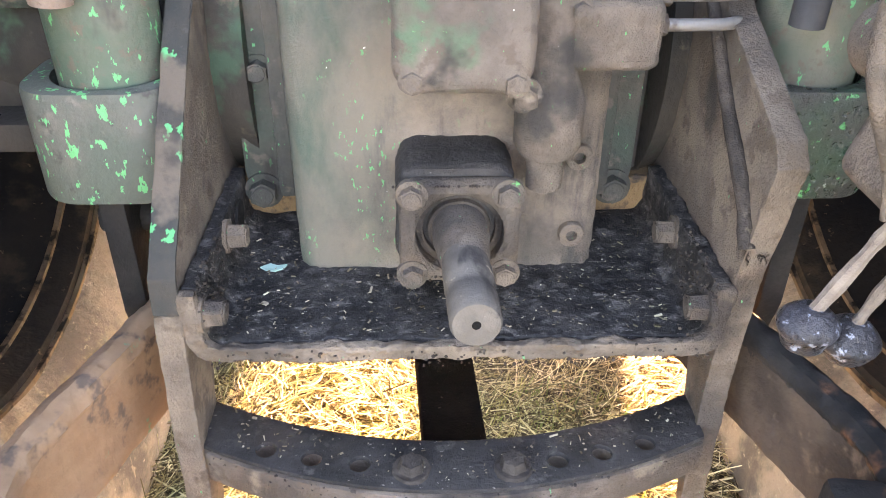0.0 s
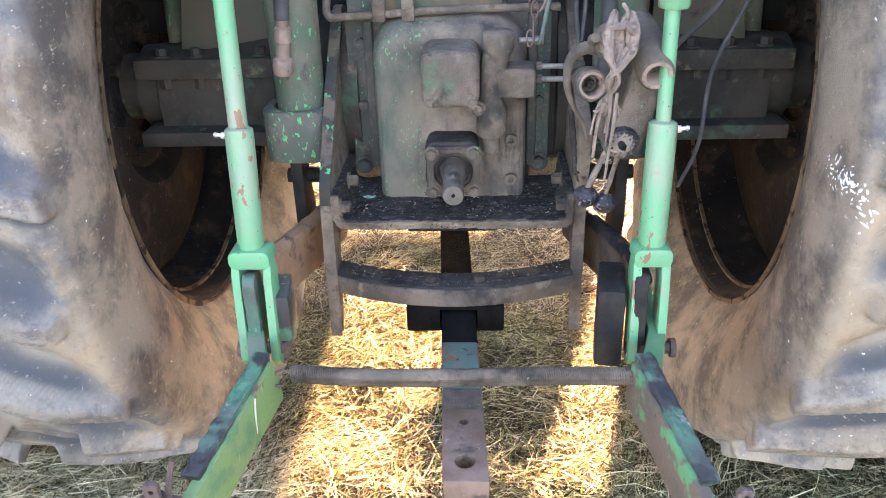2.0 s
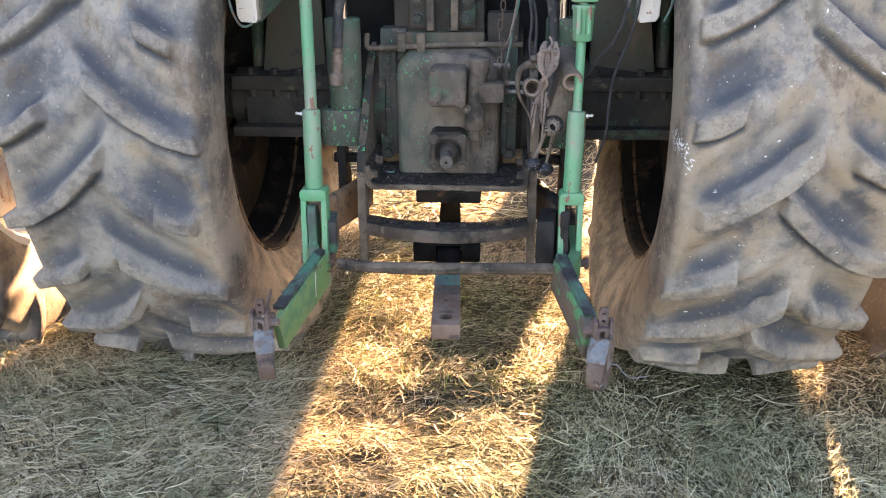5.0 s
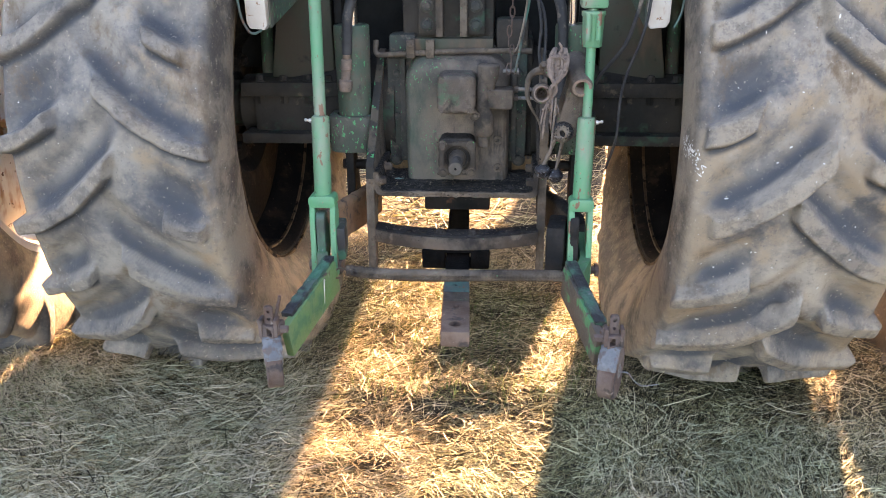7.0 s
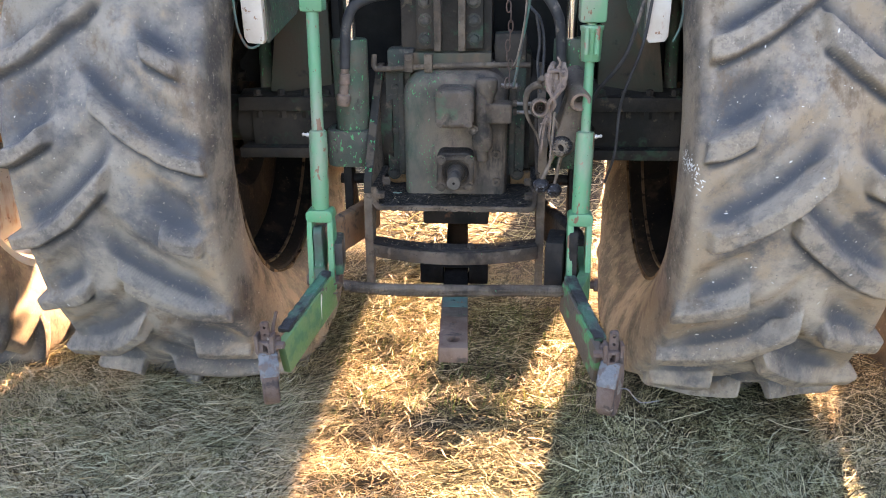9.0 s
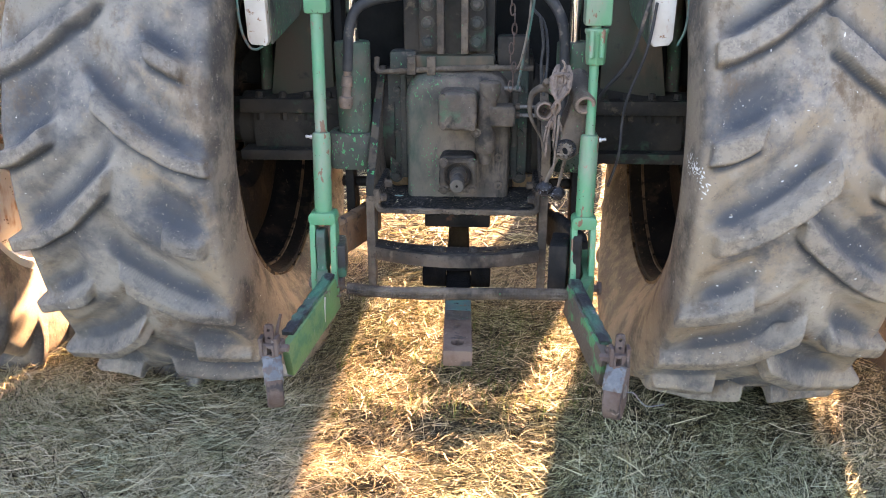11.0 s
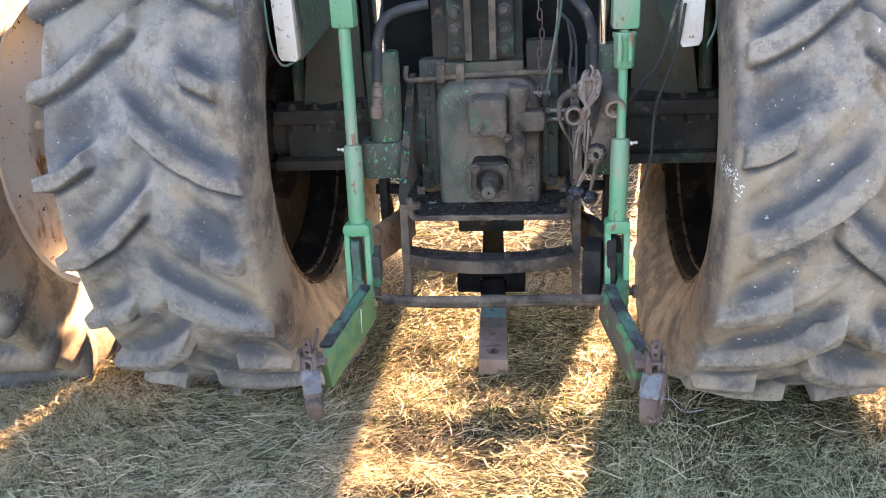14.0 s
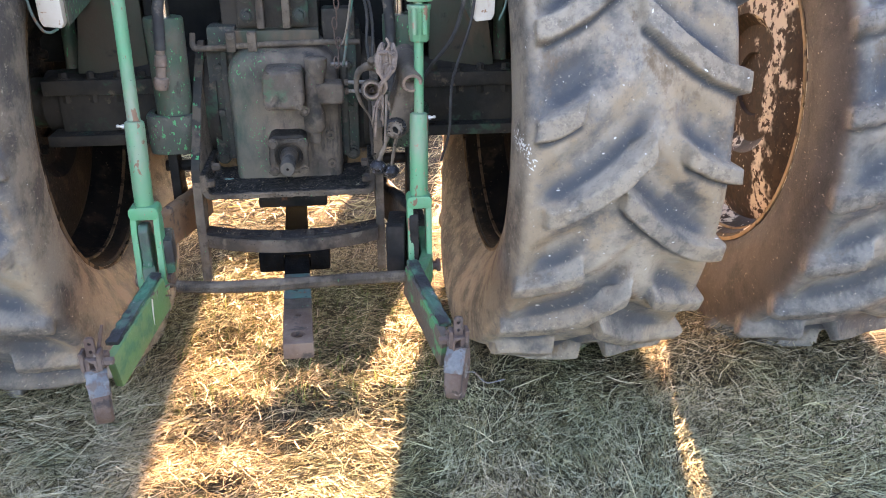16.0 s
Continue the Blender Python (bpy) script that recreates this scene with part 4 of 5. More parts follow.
    lathe(bm, (-0.004, 0.096, 0.7603), (0.0276, -1, 0.062), [(0.0, 0.0205), (0.012, 0.0205), (0.02, 0.0212), (0.045, 0.0212), (0.049, 0.0192), (0.058, 0.0192), (0.062, 0.0208), (0.093, 0.0205), (0.097, 0.0185)], 40)
    part("shaft", bm, shaft_dull, pto, "worn bare steel stub shaft with a groove")
    bm = bmesh.new()
    lathe(bm, (-0.0014, 0.0, 0.7663), (0.0276, -1, 0.062), [(-0.001, 0.0180), (0.0006, 0.0178), (0.0006, 0.0028), (-0.004, 0.0022)], 40)
    part("shaft_face", bm, face_tan, pto, "pale shaft end with a centre hole")
    # Flat black disc stands for the shade inside the centre hole.
    bm = bmesh.new()
    rod(bm, (-0.0014, -0.0004, 0.7663), (-0.0013, -0.0012, 0.7664), 0.0036, seg=20)
    part("centre_hole", bm, near_black, pto, "black disc standing for the shade in the centre hole")
    for x, z in ((-0.050, 0.797), (0.037, 0.798), (0.037, 0.714), (-0.050, 0.713)):
        bolt((x, 0.151, z), (0, -1, 0), 0.011, 0.012, pto, case_dusty)
    # selector valve beside the cover
    valve = holder("selector_valve", (0.1, 0.2, 0.9), tractor, "dusty cast valve with a round neck and two pipes")
    bm = bmesh.new()
    slab(bm, rounded(0.114, 0.932, 0.096, 0.060, 0.010), 1, 0.170, 0.25)
    part("valve_body", bm, case_dusty, valve, bevel=0.010, segments=3, caked=(0.009, 0.001))
    bm = bmesh.new()
    lathe(bm, (0.074, 0.188, 0.965), (0, 0, -1), [(-0.03, 0.016), (-0.01, 0.020), (0.0, 0.022), (0.07, 0.0225), (0.085, 0.029), (0.092, 0.0315), (0.134, 0.031), (0.143, 0.026), (0.146, 0.0175), (0.178, 0.017), (0.181, 0.012)], 28)
    part("valve_neck", bm, case_dusty, valve, "round stepped neck")
    bm = bmesh.new()
    lathe(bm, (0.087, 0.19, 1.035), (0, 0, -1), [(0.0, 0.026), (0.004, 0.032), (0.035, 0.031), (0.06, 0.020), (0.09, 0.018)], 24)
    part("valve_cup", bm, case_dusty, valve, "funnel-shaped cup", bevel=0.002)
    for z in (0.956, 0.930):
        bm = bmesh.new()
        tube(bm, [(0.165, 0.215, z), (0.20, 0.215, z), (0.235, 0.225, z - 0.002), (0.262, 0.25, z - 0.004)], 0.0058, 10)
        part("pipe", bm, worn_steel, valve)
        bm = bmesh.new()
        rod(bm, (0.164, 0.215, z), (0.176, 0.215, z), 0.010, seg=6)
        part("pipe_nut", bm, case_dusty, valve, smooth=False)
    bolt((0.090, 0.172, 0.955), (0, -1, 0), 0.008, 0.012, valve, case_dusty)
    bolt((0.047, 0.165, 0.885), (0, -1, 0), 0.0115, 0.014, valve, case_dusty)
    bm = bmesh.new()
    rod(bm, (0.128, 0.2, 1.013), (0.165, 0.2, 1.012), 0.006, seg=12)
    rod(bm, (0.160, 0.2, 1.012), (0.176, 0.2, 1.012), 0.009, seg=12)
    part("lever_stub", bm, worn_steel, valve)


set_at(0.0, 0.05, 0.0)
gearbox()


def side_plates():
    for s in (-1, 1):
        h = holder("support_plate", (s * 0.27, 0.25, 0.41), tractor, "thick dusty side plate with chipped green edge" if s < 0 else "thick dusty brown side plate")
        bm = bmesh.new()
        outline = [(0.47, 1.057), (0.44, 1.057), (0.416, 1.042), (0.27, 0.917), (0.110, 0.752), (0.105, 0.715), (0.091, 0.592), (0.084, 0.412), (0.112, 0.405), (0.150, 0.512), (0.185, 0.642), (0.47, 0.672)]
        if s > 0:
            outline[3:8] = [(0.24, 0.945), (0.100, 0.885), (0.085, 0.866), (0.112, 0.742), (0.120, 0.607), (0.112, 0.412)]
        slab(bm, outline, 0, s * 0.2505, s * 0.272)
        part("plate", bm, plate_grime, h, bevel=0.004, caked=(0.014, 0.0016))
        bm = bmesh.new()
        strips = [(outline[2:6], edge_chipped, "flat rear edge with flaking green paint"), (outline[5:8], plate_grime, "flat rear edge, brown with dust")] if s < 0 else [(outline[2:9], plate_grime, "")]
        for rear, mat, lab in strips:
            bm = bmesh.new()
            slab(bm, [(y - 0.005, z) for y, z in rear] + [(y + 0.001, z) for y, z in rear[::-1]], 0, s * 0.2485, s * 0.2735)
            part("plate_edge", bm, mat, h, lab, bevel=0.002, caked=(0.008, 0.0010))
        bm = bmesh.new()
        slab(bm, [(s * 0.17, 0.60), (s * 0.17, 0.72), (s * 0.256, 0.72), (s * 0.247, 0.58)], 1, 0.36, 0.40)
        part("inner_bracket", bm, dirt_brown, h, "bracket packed with brown dirt behind the tray", bevel=0.004, caked=(0.014, 0.003))
        for y, z in ((0.116, 0.707), (0.235, 0.718)):
            bolt((s * 0.2335, y, z), (-s, 0, 0), 0.0135, 0.020, h, plate_grime, "bolt")
    # step tray between the plates
    tray = holder("hitch_tray", (0, 0.18, 0.67), tractor, "oil-blackened steel tray with upturned ends")
    bm = bmesh.new()
    outline = [(-0.250, 0.737), (-0.250, 0.687), (-0.244, 0.668), (-0.226, 0.660), (0.226, 0.660), (0.244, 0.668), (0.250, 0.687), (0.250, 0.737),
               (0.234, 0.737), (0.234, 0.692), (0.230, 0.682), (0.220, 0.677), (-0.220, 0.677), (-0.230, 0.682), (-0.234, 0.692), (-0.234, 0.737)]
    slab(bm, outline, 1, 0.100, 0.112)
    part("tray_edge", bm, plate_grime, tray, "dusty brown front edge caked with dirt", bevel=0.003, caked=(0.006, 0.0032))
    bm = bmesh.new()
    slab(bm, [(u, v) for u, v in outline], 1, 0.113, 0.36)
    part("tray_plate", bm, black_oily, tray, bevel=0.003, caked=(0.0075, 0.0028))
    # drilled curved guide below
    guide = holder("drawbar_guide", (0, 0.1, 0.52), tractor, "curved drilled steel guide bar under the tray")
    bm = bmesh.new()
    n = 24
    front, back = [], []
    for k in range(n + 1):
        x = -0.252 + 0.504 * k / n
        front.append((x, 0.030 + 0.066 * (x / 0.257) ** 2))
        back.append((x, 0.030 + 0.075 + 0.066 * (x / 0.257) ** 2 - 0.004))
    slab(bm, front + back[::-1], 2, 0.514, 0.553)
    bar = part("guide_bar", bm, plate_grime, guide, "dusty curved bar", bevel=0.004)
    bm = bmesh.new()
    slab(bm, [(x, y + 0.004) for x, y in front] + [(x, y - 0.003) for x, y in back[::-1]], 2, 0.5535, 0.559)
    top = part("guide_top", bm, guide_black, guide, "black greasy top with a row of holes", bevel=0.0015)
    xs = [-0.188, -0.142, -0.095, 0.098, 0.143, 0.189]
    cutters = []
    for x in xs:
        y = 0.062 + 0.052 * (x / 0.257) ** 2
        hole = bmesh.new()
        rod(hole, (x, y, 0.48), (x, y, 0.60), 0.0105, seg=18)
        cutters.append(hole)
    pierced(bar, [c.copy() for c in cutters])
    pierced(top, cutters)
    for x in (-0.045, 0.053):
        y = 0.060
        bm = bmesh.new()
        rod(bm, (x, y, 0.557), (x, y, 0.563), 0.020, 0.018, seg=14)
        rod(bm, (x, y, 0.561), (x, y, 0.572), 0.015, 0.011, seg=6)
        part("guide_bolt", bm, crust, guide, "grease-caked bolt head", caked=(0.004, 0.0018))
    # drawbar
    set_at()
    bar = holder("drawbar", (0.02, 0, 0.46), tractor, "flat drawbar, teal paint worn to rust at the drilled tip")
    for name, mat, y0, y1, lab in (("bar_root", near_black, 0.75, -0.015, "near-black bar root"), ("bar_middle", teal_worn, -0.015, -0.165, "worn teal painted bar"), ("bar_neck", plate_grime, -0.165, -0.225, "bar worn dark behind the tip"), ("bar_tip", tip_rust, -0.225, -0.405, "rusty drilled tip")):
        bm = bmesh.new()
        c0, c1 = 0.024 - 0.05 * (y0 + 0.36), 0.024 - 0.05 * (y1 + 0.36)
        w = 0.036 if name != "bar_tip" else 0.0365
        slab(bm, [(c0 - w, y0), (c1 - w, y1), (c1 + w, y1), (c0 + w, y0)], 2, 0.438 if name != "bar_tip" else 0.4375, 0.480 if name != "bar_tip" else 0.4805)
        piece = part(name, bm, mat, bar, lab, bevel=0.005)
        cut = []
        if name == "bar_tip":
            hole = bmesh.new()
            rod(hole, (0.024, -0.359, 0.40), (0.024, -0.359, 0.52), 0.017, seg=24)
            cut.append(hole)
            hole = bmesh.new()
            rod(hole, (0.020, -0.262, 0.40), (0.020, -0.262, 0.52), 0.008, seg=16)
            cut.append(hole)
            pierced(piece, cut)
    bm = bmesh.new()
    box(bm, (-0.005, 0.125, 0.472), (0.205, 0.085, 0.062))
    block = part("cross_block", bm, near_black, bar, "near-black cross block", bevel=0.006)
    hole = bmesh.new()
    box(hole, (0.0, 0.125, 0.470), (0.078, 0.20, 0.048), (0, 0, 2.9))
    pierced(block, [hole])


set_at(-0.008, 0.05, -0.012)
side_plates()


def lift_cylinders():
    for s in (-1, 1):
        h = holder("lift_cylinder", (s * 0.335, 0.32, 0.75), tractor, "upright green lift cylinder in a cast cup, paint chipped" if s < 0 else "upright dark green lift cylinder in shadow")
        x = s * 0.338
        bm = bmesh.new()
        lathe(bm, (x, 0.332, 0.79), (0, 0, 1), [(0.0, 0.050), (0.05, 0.051), (0.30, 0.055), (0.345, 0.055), (0.35, 0.052), (0.35, 0.024), (0.34, 0.022)], 36)
        part("barrel", bm, green_chipped, h, "green barrel dusted brown")
        # The right cup's shadow is put into its darker glossy green.
        bm = bmesh.new()
        slab(bm, rounded(x + s * 0.007, 0.332, 0.145, 0.135, 0.045, 8), 2, 0.753, 0.868)
        cup = part("cup", bm, chipped_grey if s < 0 else shaded_glossy_green, h, "cast cup with flaking green paint" if s < 0 else "glossy green cast cup, darkened for the shadow it stands in", bevel=0.007)
        hole = bmesh.new()
        rod(hole, (x, 0.332, 0.79), (x, 0.332, 0.90), 0.058, seg=36)
        pierced(cup, [hole])
        bm = bmesh.new()
        rod(bm, (x - s * 0.005, 0.325, 1.13), (x - s * 0.005, 0.325, 1.55), 0.0185, seg=24)
        part("chrome_rod", bm, chrome, h, "bright chrome piston rod")
        bm = bmesh.new()
        if s < 0:
            tube(bm, [(-0.342, 0.262, 1.06), (-0.340, 0.262, 1.09), (-0.337, 0.262, 1.12), (-0.332, 0.265, 1.18), (-0.31, 0.27, 1.235), (-0.26, 0.28, 1.262), (-0.18, 0.30, 1.275)], 0.0155, 14)
        else:
            tube(bm, [(0.30, 0.262, 0.93), (0.302, 0.262, 1.05), (0.30, 0.262, 1.15), (0.285, 0.265, 1.22), (0.24, 0.28, 1.28), (0.17, 0.31, 1.32)], 0.0155, 14)
        part("hose", bm, hose_rubber, h, "thick black hydraulic hose")
        if s < 0:
            bm = bmesh.new()
            lathe(bm, (-0.352, 0.268, 0.968), (0.10, 0, 1), [(-0.02, 0.018), (0.0, 0.022), (0.012, 0.020), (0.016, 0.014), (0.045, 0.014), (0.047, 0.0175), (0.075, 0.0165), (0.078, 0.012), (0.10, 0.012)], 18)
            part("hose_fitting", bm, fitting_pink, h, "dusty pinkish hose fitting")
        # mount below the cup
        bm = bmesh.new()
        slab(bm, [(0.30, 0.60), (0.30, 0.75), (0.36, 0.75), (0.40, 0.60), (0.37, 0.50), (0.33, 0.50)], 0, s * 0.345, s * 0.372)
        part("mount_lug", bm, black_iron, h, bevel=0.004)
        bm = bmesh.new()
        rod(bm, (s * 0.24, 0.35, 0.695), (s * 0.39, 0.35, 0.695), 0.017, seg=16)
        part("cross_pin", bm, black_iron, h)


lift_cylinders()


def axle_housings():
    for s in (-1, 1):
        h = holder("axle_housing", (s * 0.5, AXLE_Y, AXLE_Z), tractor, "dark grimy rear axle housing with bolted flanges")
        bm = bmesh.new()
        lathe(bm, (s * 0.22, AXLE_Y, AXLE_Z), (s, 0, 0), [(0.0, 0.20), (0.08, 0.17), (0.20, 0.135), (0.40, 0.105), (0.54, 0.100), (0.545, 0.08), (0.70, 0.08)], 40)
        part("trumpet", bm, axle_grime, h)
        bm = bmesh.new()
        box(bm, (s * 0.56, 0.53, 0.922), (0.36, 0.20, 0.046))
        part("top_flange", bm, axle_grime, h, bevel=0.006)
        bm = bmesh.new()
        box(bm, (s * 0.555, 0.515, 0.83), (0.31, 0.12, 0.14))
        part("web", bm, axle_grime, h, bevel=0.02)
        bm = bmesh.new()
        box(bm, (s * 0.54, 0.48, 0.765), (0.40, 0.16, 0.034))
        shelf = part("bottom_shelf", bm, axle_grime, h, "flat shelf with slots", bevel=0.005)
        cut = []
        for x in (0.60, 0.52, 0.44):
            hole = bmesh.new()
            rod(hole, (s * x, 0.425, 0.70), (s * x, 0.425, 0.82), 0.010, seg=14)
            cut.append(hole)
        pierced(shelf, cut)
        for x in (0.68, 0.60, 0.52, 0.45):
            bolt((s * x, 0.46, 0.946), (0, 0, 1), 0.013, 0.018, h, axle_grime)
            bm = bmesh.new()
            rod(bm, (s * x, 0.46, 0.872), (s * x, 0.46, 0.899), 0.014, seg=6)
            part("nut", bm, axle_grime, h, smooth=False)
        bm = bmesh.new()
        slab(bm, [(s * 0.655, 0.947), (s * 0.615, 1.20), (s * 0.57, 1.40), (s * 0.44, 1.40), (s * 0.44, 0.947)], 1, 0.52, 0.56)
        part("gusset", bm, axle_brown, h, "brown-dusted tapered gusset plate", bevel=0.006)
        bm = bmesh.new()
        rod(bm, (s * 0.69, 0.60, 0.94), (s * 0.675, 0.62, 1.45), 0.022, seg=16)
        part("upright_tube", bm, green_chipped, h)
        # Another added dark sheet, hiding the lit field beyond the axle.
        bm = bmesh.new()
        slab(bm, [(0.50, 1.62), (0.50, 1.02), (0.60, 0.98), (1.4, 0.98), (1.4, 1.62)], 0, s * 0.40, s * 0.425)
        part("inner_panel", bm, body_dark, h, "added dark side screen closing the gap above the axle", bevel=0.004)


axle_housings()


def upper_casting():
    up = holder("rockshaft_housing", (0, 0.33, 1.06), tractor, "dark upper casting with two ribs and rows of bolts")
    bm = bmesh.new()
    box(bm, (-0.045, 0.46, 1.36), (0.285, 0.22, 0.60))
    part("housing", bm, axle_grime, up, bevel=0.012)
    bm = bmesh.new()
    box(bm, (-0.03, 0.36, 1.075), (0.255, 0.12, 0.040))
    part("ledge", bm, axle_brown, up, bevel=0.006)
    for x0, x1 in ((-0.135, -0.075), (0.008, 0.070)):
        bm = bmesh.new()
        box(bm, ((x0 + x1) / 2, 0.335, 1.33), (x1 - x0, 0.03, 0.45))
        part("bolt_strip", bm, axle_grime, up, bevel=0.004)
    for x in (-0.068, 0.006):
        bm = bmesh.new()
        box(bm, (x, 0.322, 1.33), (0.022, 0.06, 0.46))
        part("rib", bm, plate_grime, up, "dusty upright rib", bevel=0.004)
    for x in (-0.108, 0.042):
        for z in (1.135, 1.19, 1.245, 1.30):
            bolt((x, 0.32, z), (0, -1, 0), 0.0155, 0.018, up, case_grime)
    bm = bmesh.new()
    box(bm, (-0.185, 0.35, 1.07), (0.085, 0.09, 0.075))
    part("side_boss", bm, case_grime, up, bevel=0.012)
    bm = bmesh.new()
    box(bm, (0.155, 0.38, 1.10), (0.10, 0.08, 0.10))
    part("side_boss", bm, axle_grime, up, bevel=0.012)
    bm = bmesh.new()
    tube(bm, [(-0.265, 0.30, 1.09), (-0.262, 0.285, 1.052), (-0.22, 0.28, 1.050), (0.0, 0.28, 1.060), (0.215, 0.285, 1.060)], 0.0085, 10)
    part("cross_pipe", bm, plate_grime, up, "rusty cross pipe")
    for x in (-0.155, -0.095):
        bm = bmesh.new()
        box(bm, (x, 0.278, 1.068), (0.026, 0.03, 0.055))
        part("pipe_bracket", bm, plate_grime, up, bevel=0.004)
    bolt((-0.155, 0.262, 1.085), (0, -1, 0), 0.007, 0.01, up, case_dusty)


set_at(0.0, 0.05, 0.0)
upper_casting()
set_at()


def lower_links():
    for s in (-1, 1):
        inset = Vector((-0.025 if s > 0 else -0.008, 0, 0))
        h = holder("lower_link", (s * 0.35, -0.1, 0.55), tractor, "green lower lift link with a rusty ball end")
        # curved front arm, a deep bar
        line = smooth_line([(s * 0.285, 0.42, 0.562), (s * 0.312, 0.30, 0.562), (s * 0.350, 0.16, 0.568), (s * 0.380, 0.05, 0.568), (s * 0.380, -0.05, 0.548), (s * 0.362, -0.13, 0.532), (s * 0.335, -0.22, 0.530)], 8)
        line = [p + inset * min(1.0, max(0.0, (p.y + 0.12) / 0.10)) for p in line]
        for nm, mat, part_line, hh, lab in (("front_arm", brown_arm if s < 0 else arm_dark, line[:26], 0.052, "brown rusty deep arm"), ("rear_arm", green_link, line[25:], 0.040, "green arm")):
            bm = bmesh.new()
            rings = []
            for i, p in enumerate(part_line):
                way = (part_line[min(i + 1, len(part_line) - 1)] - part_line[max(i - 1, 0)]).normalized()
                side = way.cross(Vector((0, 0, 1))).normalized()
                up = side.cross(way)
                rings.append([bm.verts.new(p + side * u * 0.016 + up * v * hh) for u, v in ((-1, -1), (1, -1), (1, 1), (-1, 1))])
            for a, b in zip(rings, rings[1:]):
                for k in range(4):
                    bm.faces.new((a[k], a[(k + 1) % 4], b[(k + 1) % 4], b[k]))
            bm.faces.new(rings[0][::-1])
            bm.faces.new(rings[-1])
            part(nm, bm, mat, h, lab, bevel=0.006, caked=(0.014, 0.0014))
        # worn green cap along the top of the front arm
        bm = bmesh.new()
        tube(bm, [p + Vector((0, 0, 0.050)) for p in line[4:30:4]], 0.0175, 8)
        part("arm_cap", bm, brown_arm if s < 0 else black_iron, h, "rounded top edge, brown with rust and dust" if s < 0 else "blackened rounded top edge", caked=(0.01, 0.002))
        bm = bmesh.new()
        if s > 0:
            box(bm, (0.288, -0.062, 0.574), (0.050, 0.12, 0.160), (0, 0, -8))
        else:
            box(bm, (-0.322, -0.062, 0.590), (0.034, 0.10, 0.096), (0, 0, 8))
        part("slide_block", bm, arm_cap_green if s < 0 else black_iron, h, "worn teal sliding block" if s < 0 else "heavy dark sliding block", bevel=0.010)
        if s < 0:
            bm = bmesh.new()
            slab(bm, rounded(-0.324, 0.528, 0.026, 0.060, 0.008), 1, -0.108, -0.070)
            part("slide_foot", bm, rust_iron, h, "rusty foot of the sliding block", bevel=0.004, caked=(0.01, 0.002))
        bm = bmesh.new()
        slab(bm, rounded(-0.100, 0.610, 0.052, 0.150, 0.020), 0, s * 0.356 + inset.x - 0.012, s * 0.356 + inset.x + 0.012)
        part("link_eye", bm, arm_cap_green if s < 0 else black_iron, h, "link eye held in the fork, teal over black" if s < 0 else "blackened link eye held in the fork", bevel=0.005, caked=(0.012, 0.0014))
        # draft plate and ball end
        a, b = Vector((s * 0.303, -0.245, 0.562)), Vector((s * 0.366, -0.510, 0.500))
        bm = bmesh.new()
        mid = (a + b) / 2
        yaw = math.degrees(math.atan2(b.x - a.x, -(b.y - a.y)))
        drop = math.degrees(math.atan2(a.z - b.z, (b - a).length))
        box(bm, mid - Vector((0, 0, 0.004)), (0.020, (b - a).length, 0.090), (drop, 0, yaw))
        part("draft_plate", bm, link_plate_green if s < 0 else link_dusty, h, "green channel with rust chips" if s < 0 else "dusty brown channel with green patches", bevel=0.004)
        bm = bmesh.new()
        box(bm, mid + Vector((s * 0.008, 0.015, 0.048)), (0.030, 0.250, 0.016), (drop, 0, yaw))
        part("top_lip", bm, arm_cap_green, h, "cracked teal paint along the top edge", bevel=0.005, caked=(0.010, 0.0030))
        if s < 0:
            p = a.lerp(b, 0.34) + Vector((0.0125, 0.002, 0))
            bm = bmesh.new()
            tube(bm, [p + Vector((0.001, 0.003, 0.040)), p + Vector((0, 0.001, 0.022)), p + Vector((0, -0.003, 0.002)), p + Vector((0, -0.005, -0.024))], lambda t: 0.0020 - 0.0010 * t, 6, 6, 0.3)
            part("drip", bm, wire_pale, h, "dried white drip down the plate")
        bm = bmesh.new()
        c = Vector((s * 0.390, -0.550, 0.472))
        axis = Vector((1.0, -s * 0.33, 0.0)).normalized()
        lathe(bm, c - axis * 0.019, axis, [(0.0, 0.020), (0.0, 0.062), (0.004, 0.066), (0.034, 0.066), (0.038, 0.062), (0.038, 0.020)], 40)
        part("ball_eye", bm, rust_iron, h, "round rusty ball socket")
        bm = bmesh.new()
        lathe(bm, c - axis * 0.022, axis, [(0.0, 0.012), (0.003, 0.017), (0.022, 0.021), (0.041, 0.017), (0.044, 0.012)], 28)
        part("ball", bm, worn_steel, h)
        # tape over the upper half of the socket
        bm = bmesh.new()
        rings = []
        ragged = random.Random(31 + s)
        for k in range(13):
            d = radians(24 + 66 * k / 12)
            way = Vector((0, -math.cos(d), math.sin(d)))
            way = (way - axis * way.dot(axis)).normalized()
            half = 0.0215 + ragged.uniform(-0.0012, 0.0012)
            high = 0.0695 + ragged.uniform(-0.0008, 0.0012)
            rings.append([bm.verts.new(c + way * r + axis * u) for r, u in ((0.058, -half), (high - 0.003, -half), (high, -half + 0.004), (high + 0.0008, 0.0), (high, half - 0.004), (high - 0.003, half), (0.058, half))])
        for one, two in zip(rings, rings[1:]):
            for k in range(6):
                bm.faces.new((one[k], one[k + 1], two[k + 1], two[k]))
        bm.faces.new(rings[0])
        bm.faces.new(rings[-1][::-1])
        part("wrap", bm, pale_wrap, h, "pale grey tape wrapped over the socket")
        # latch housing, its drilled tab and release lever
        bm = bmesh.new()
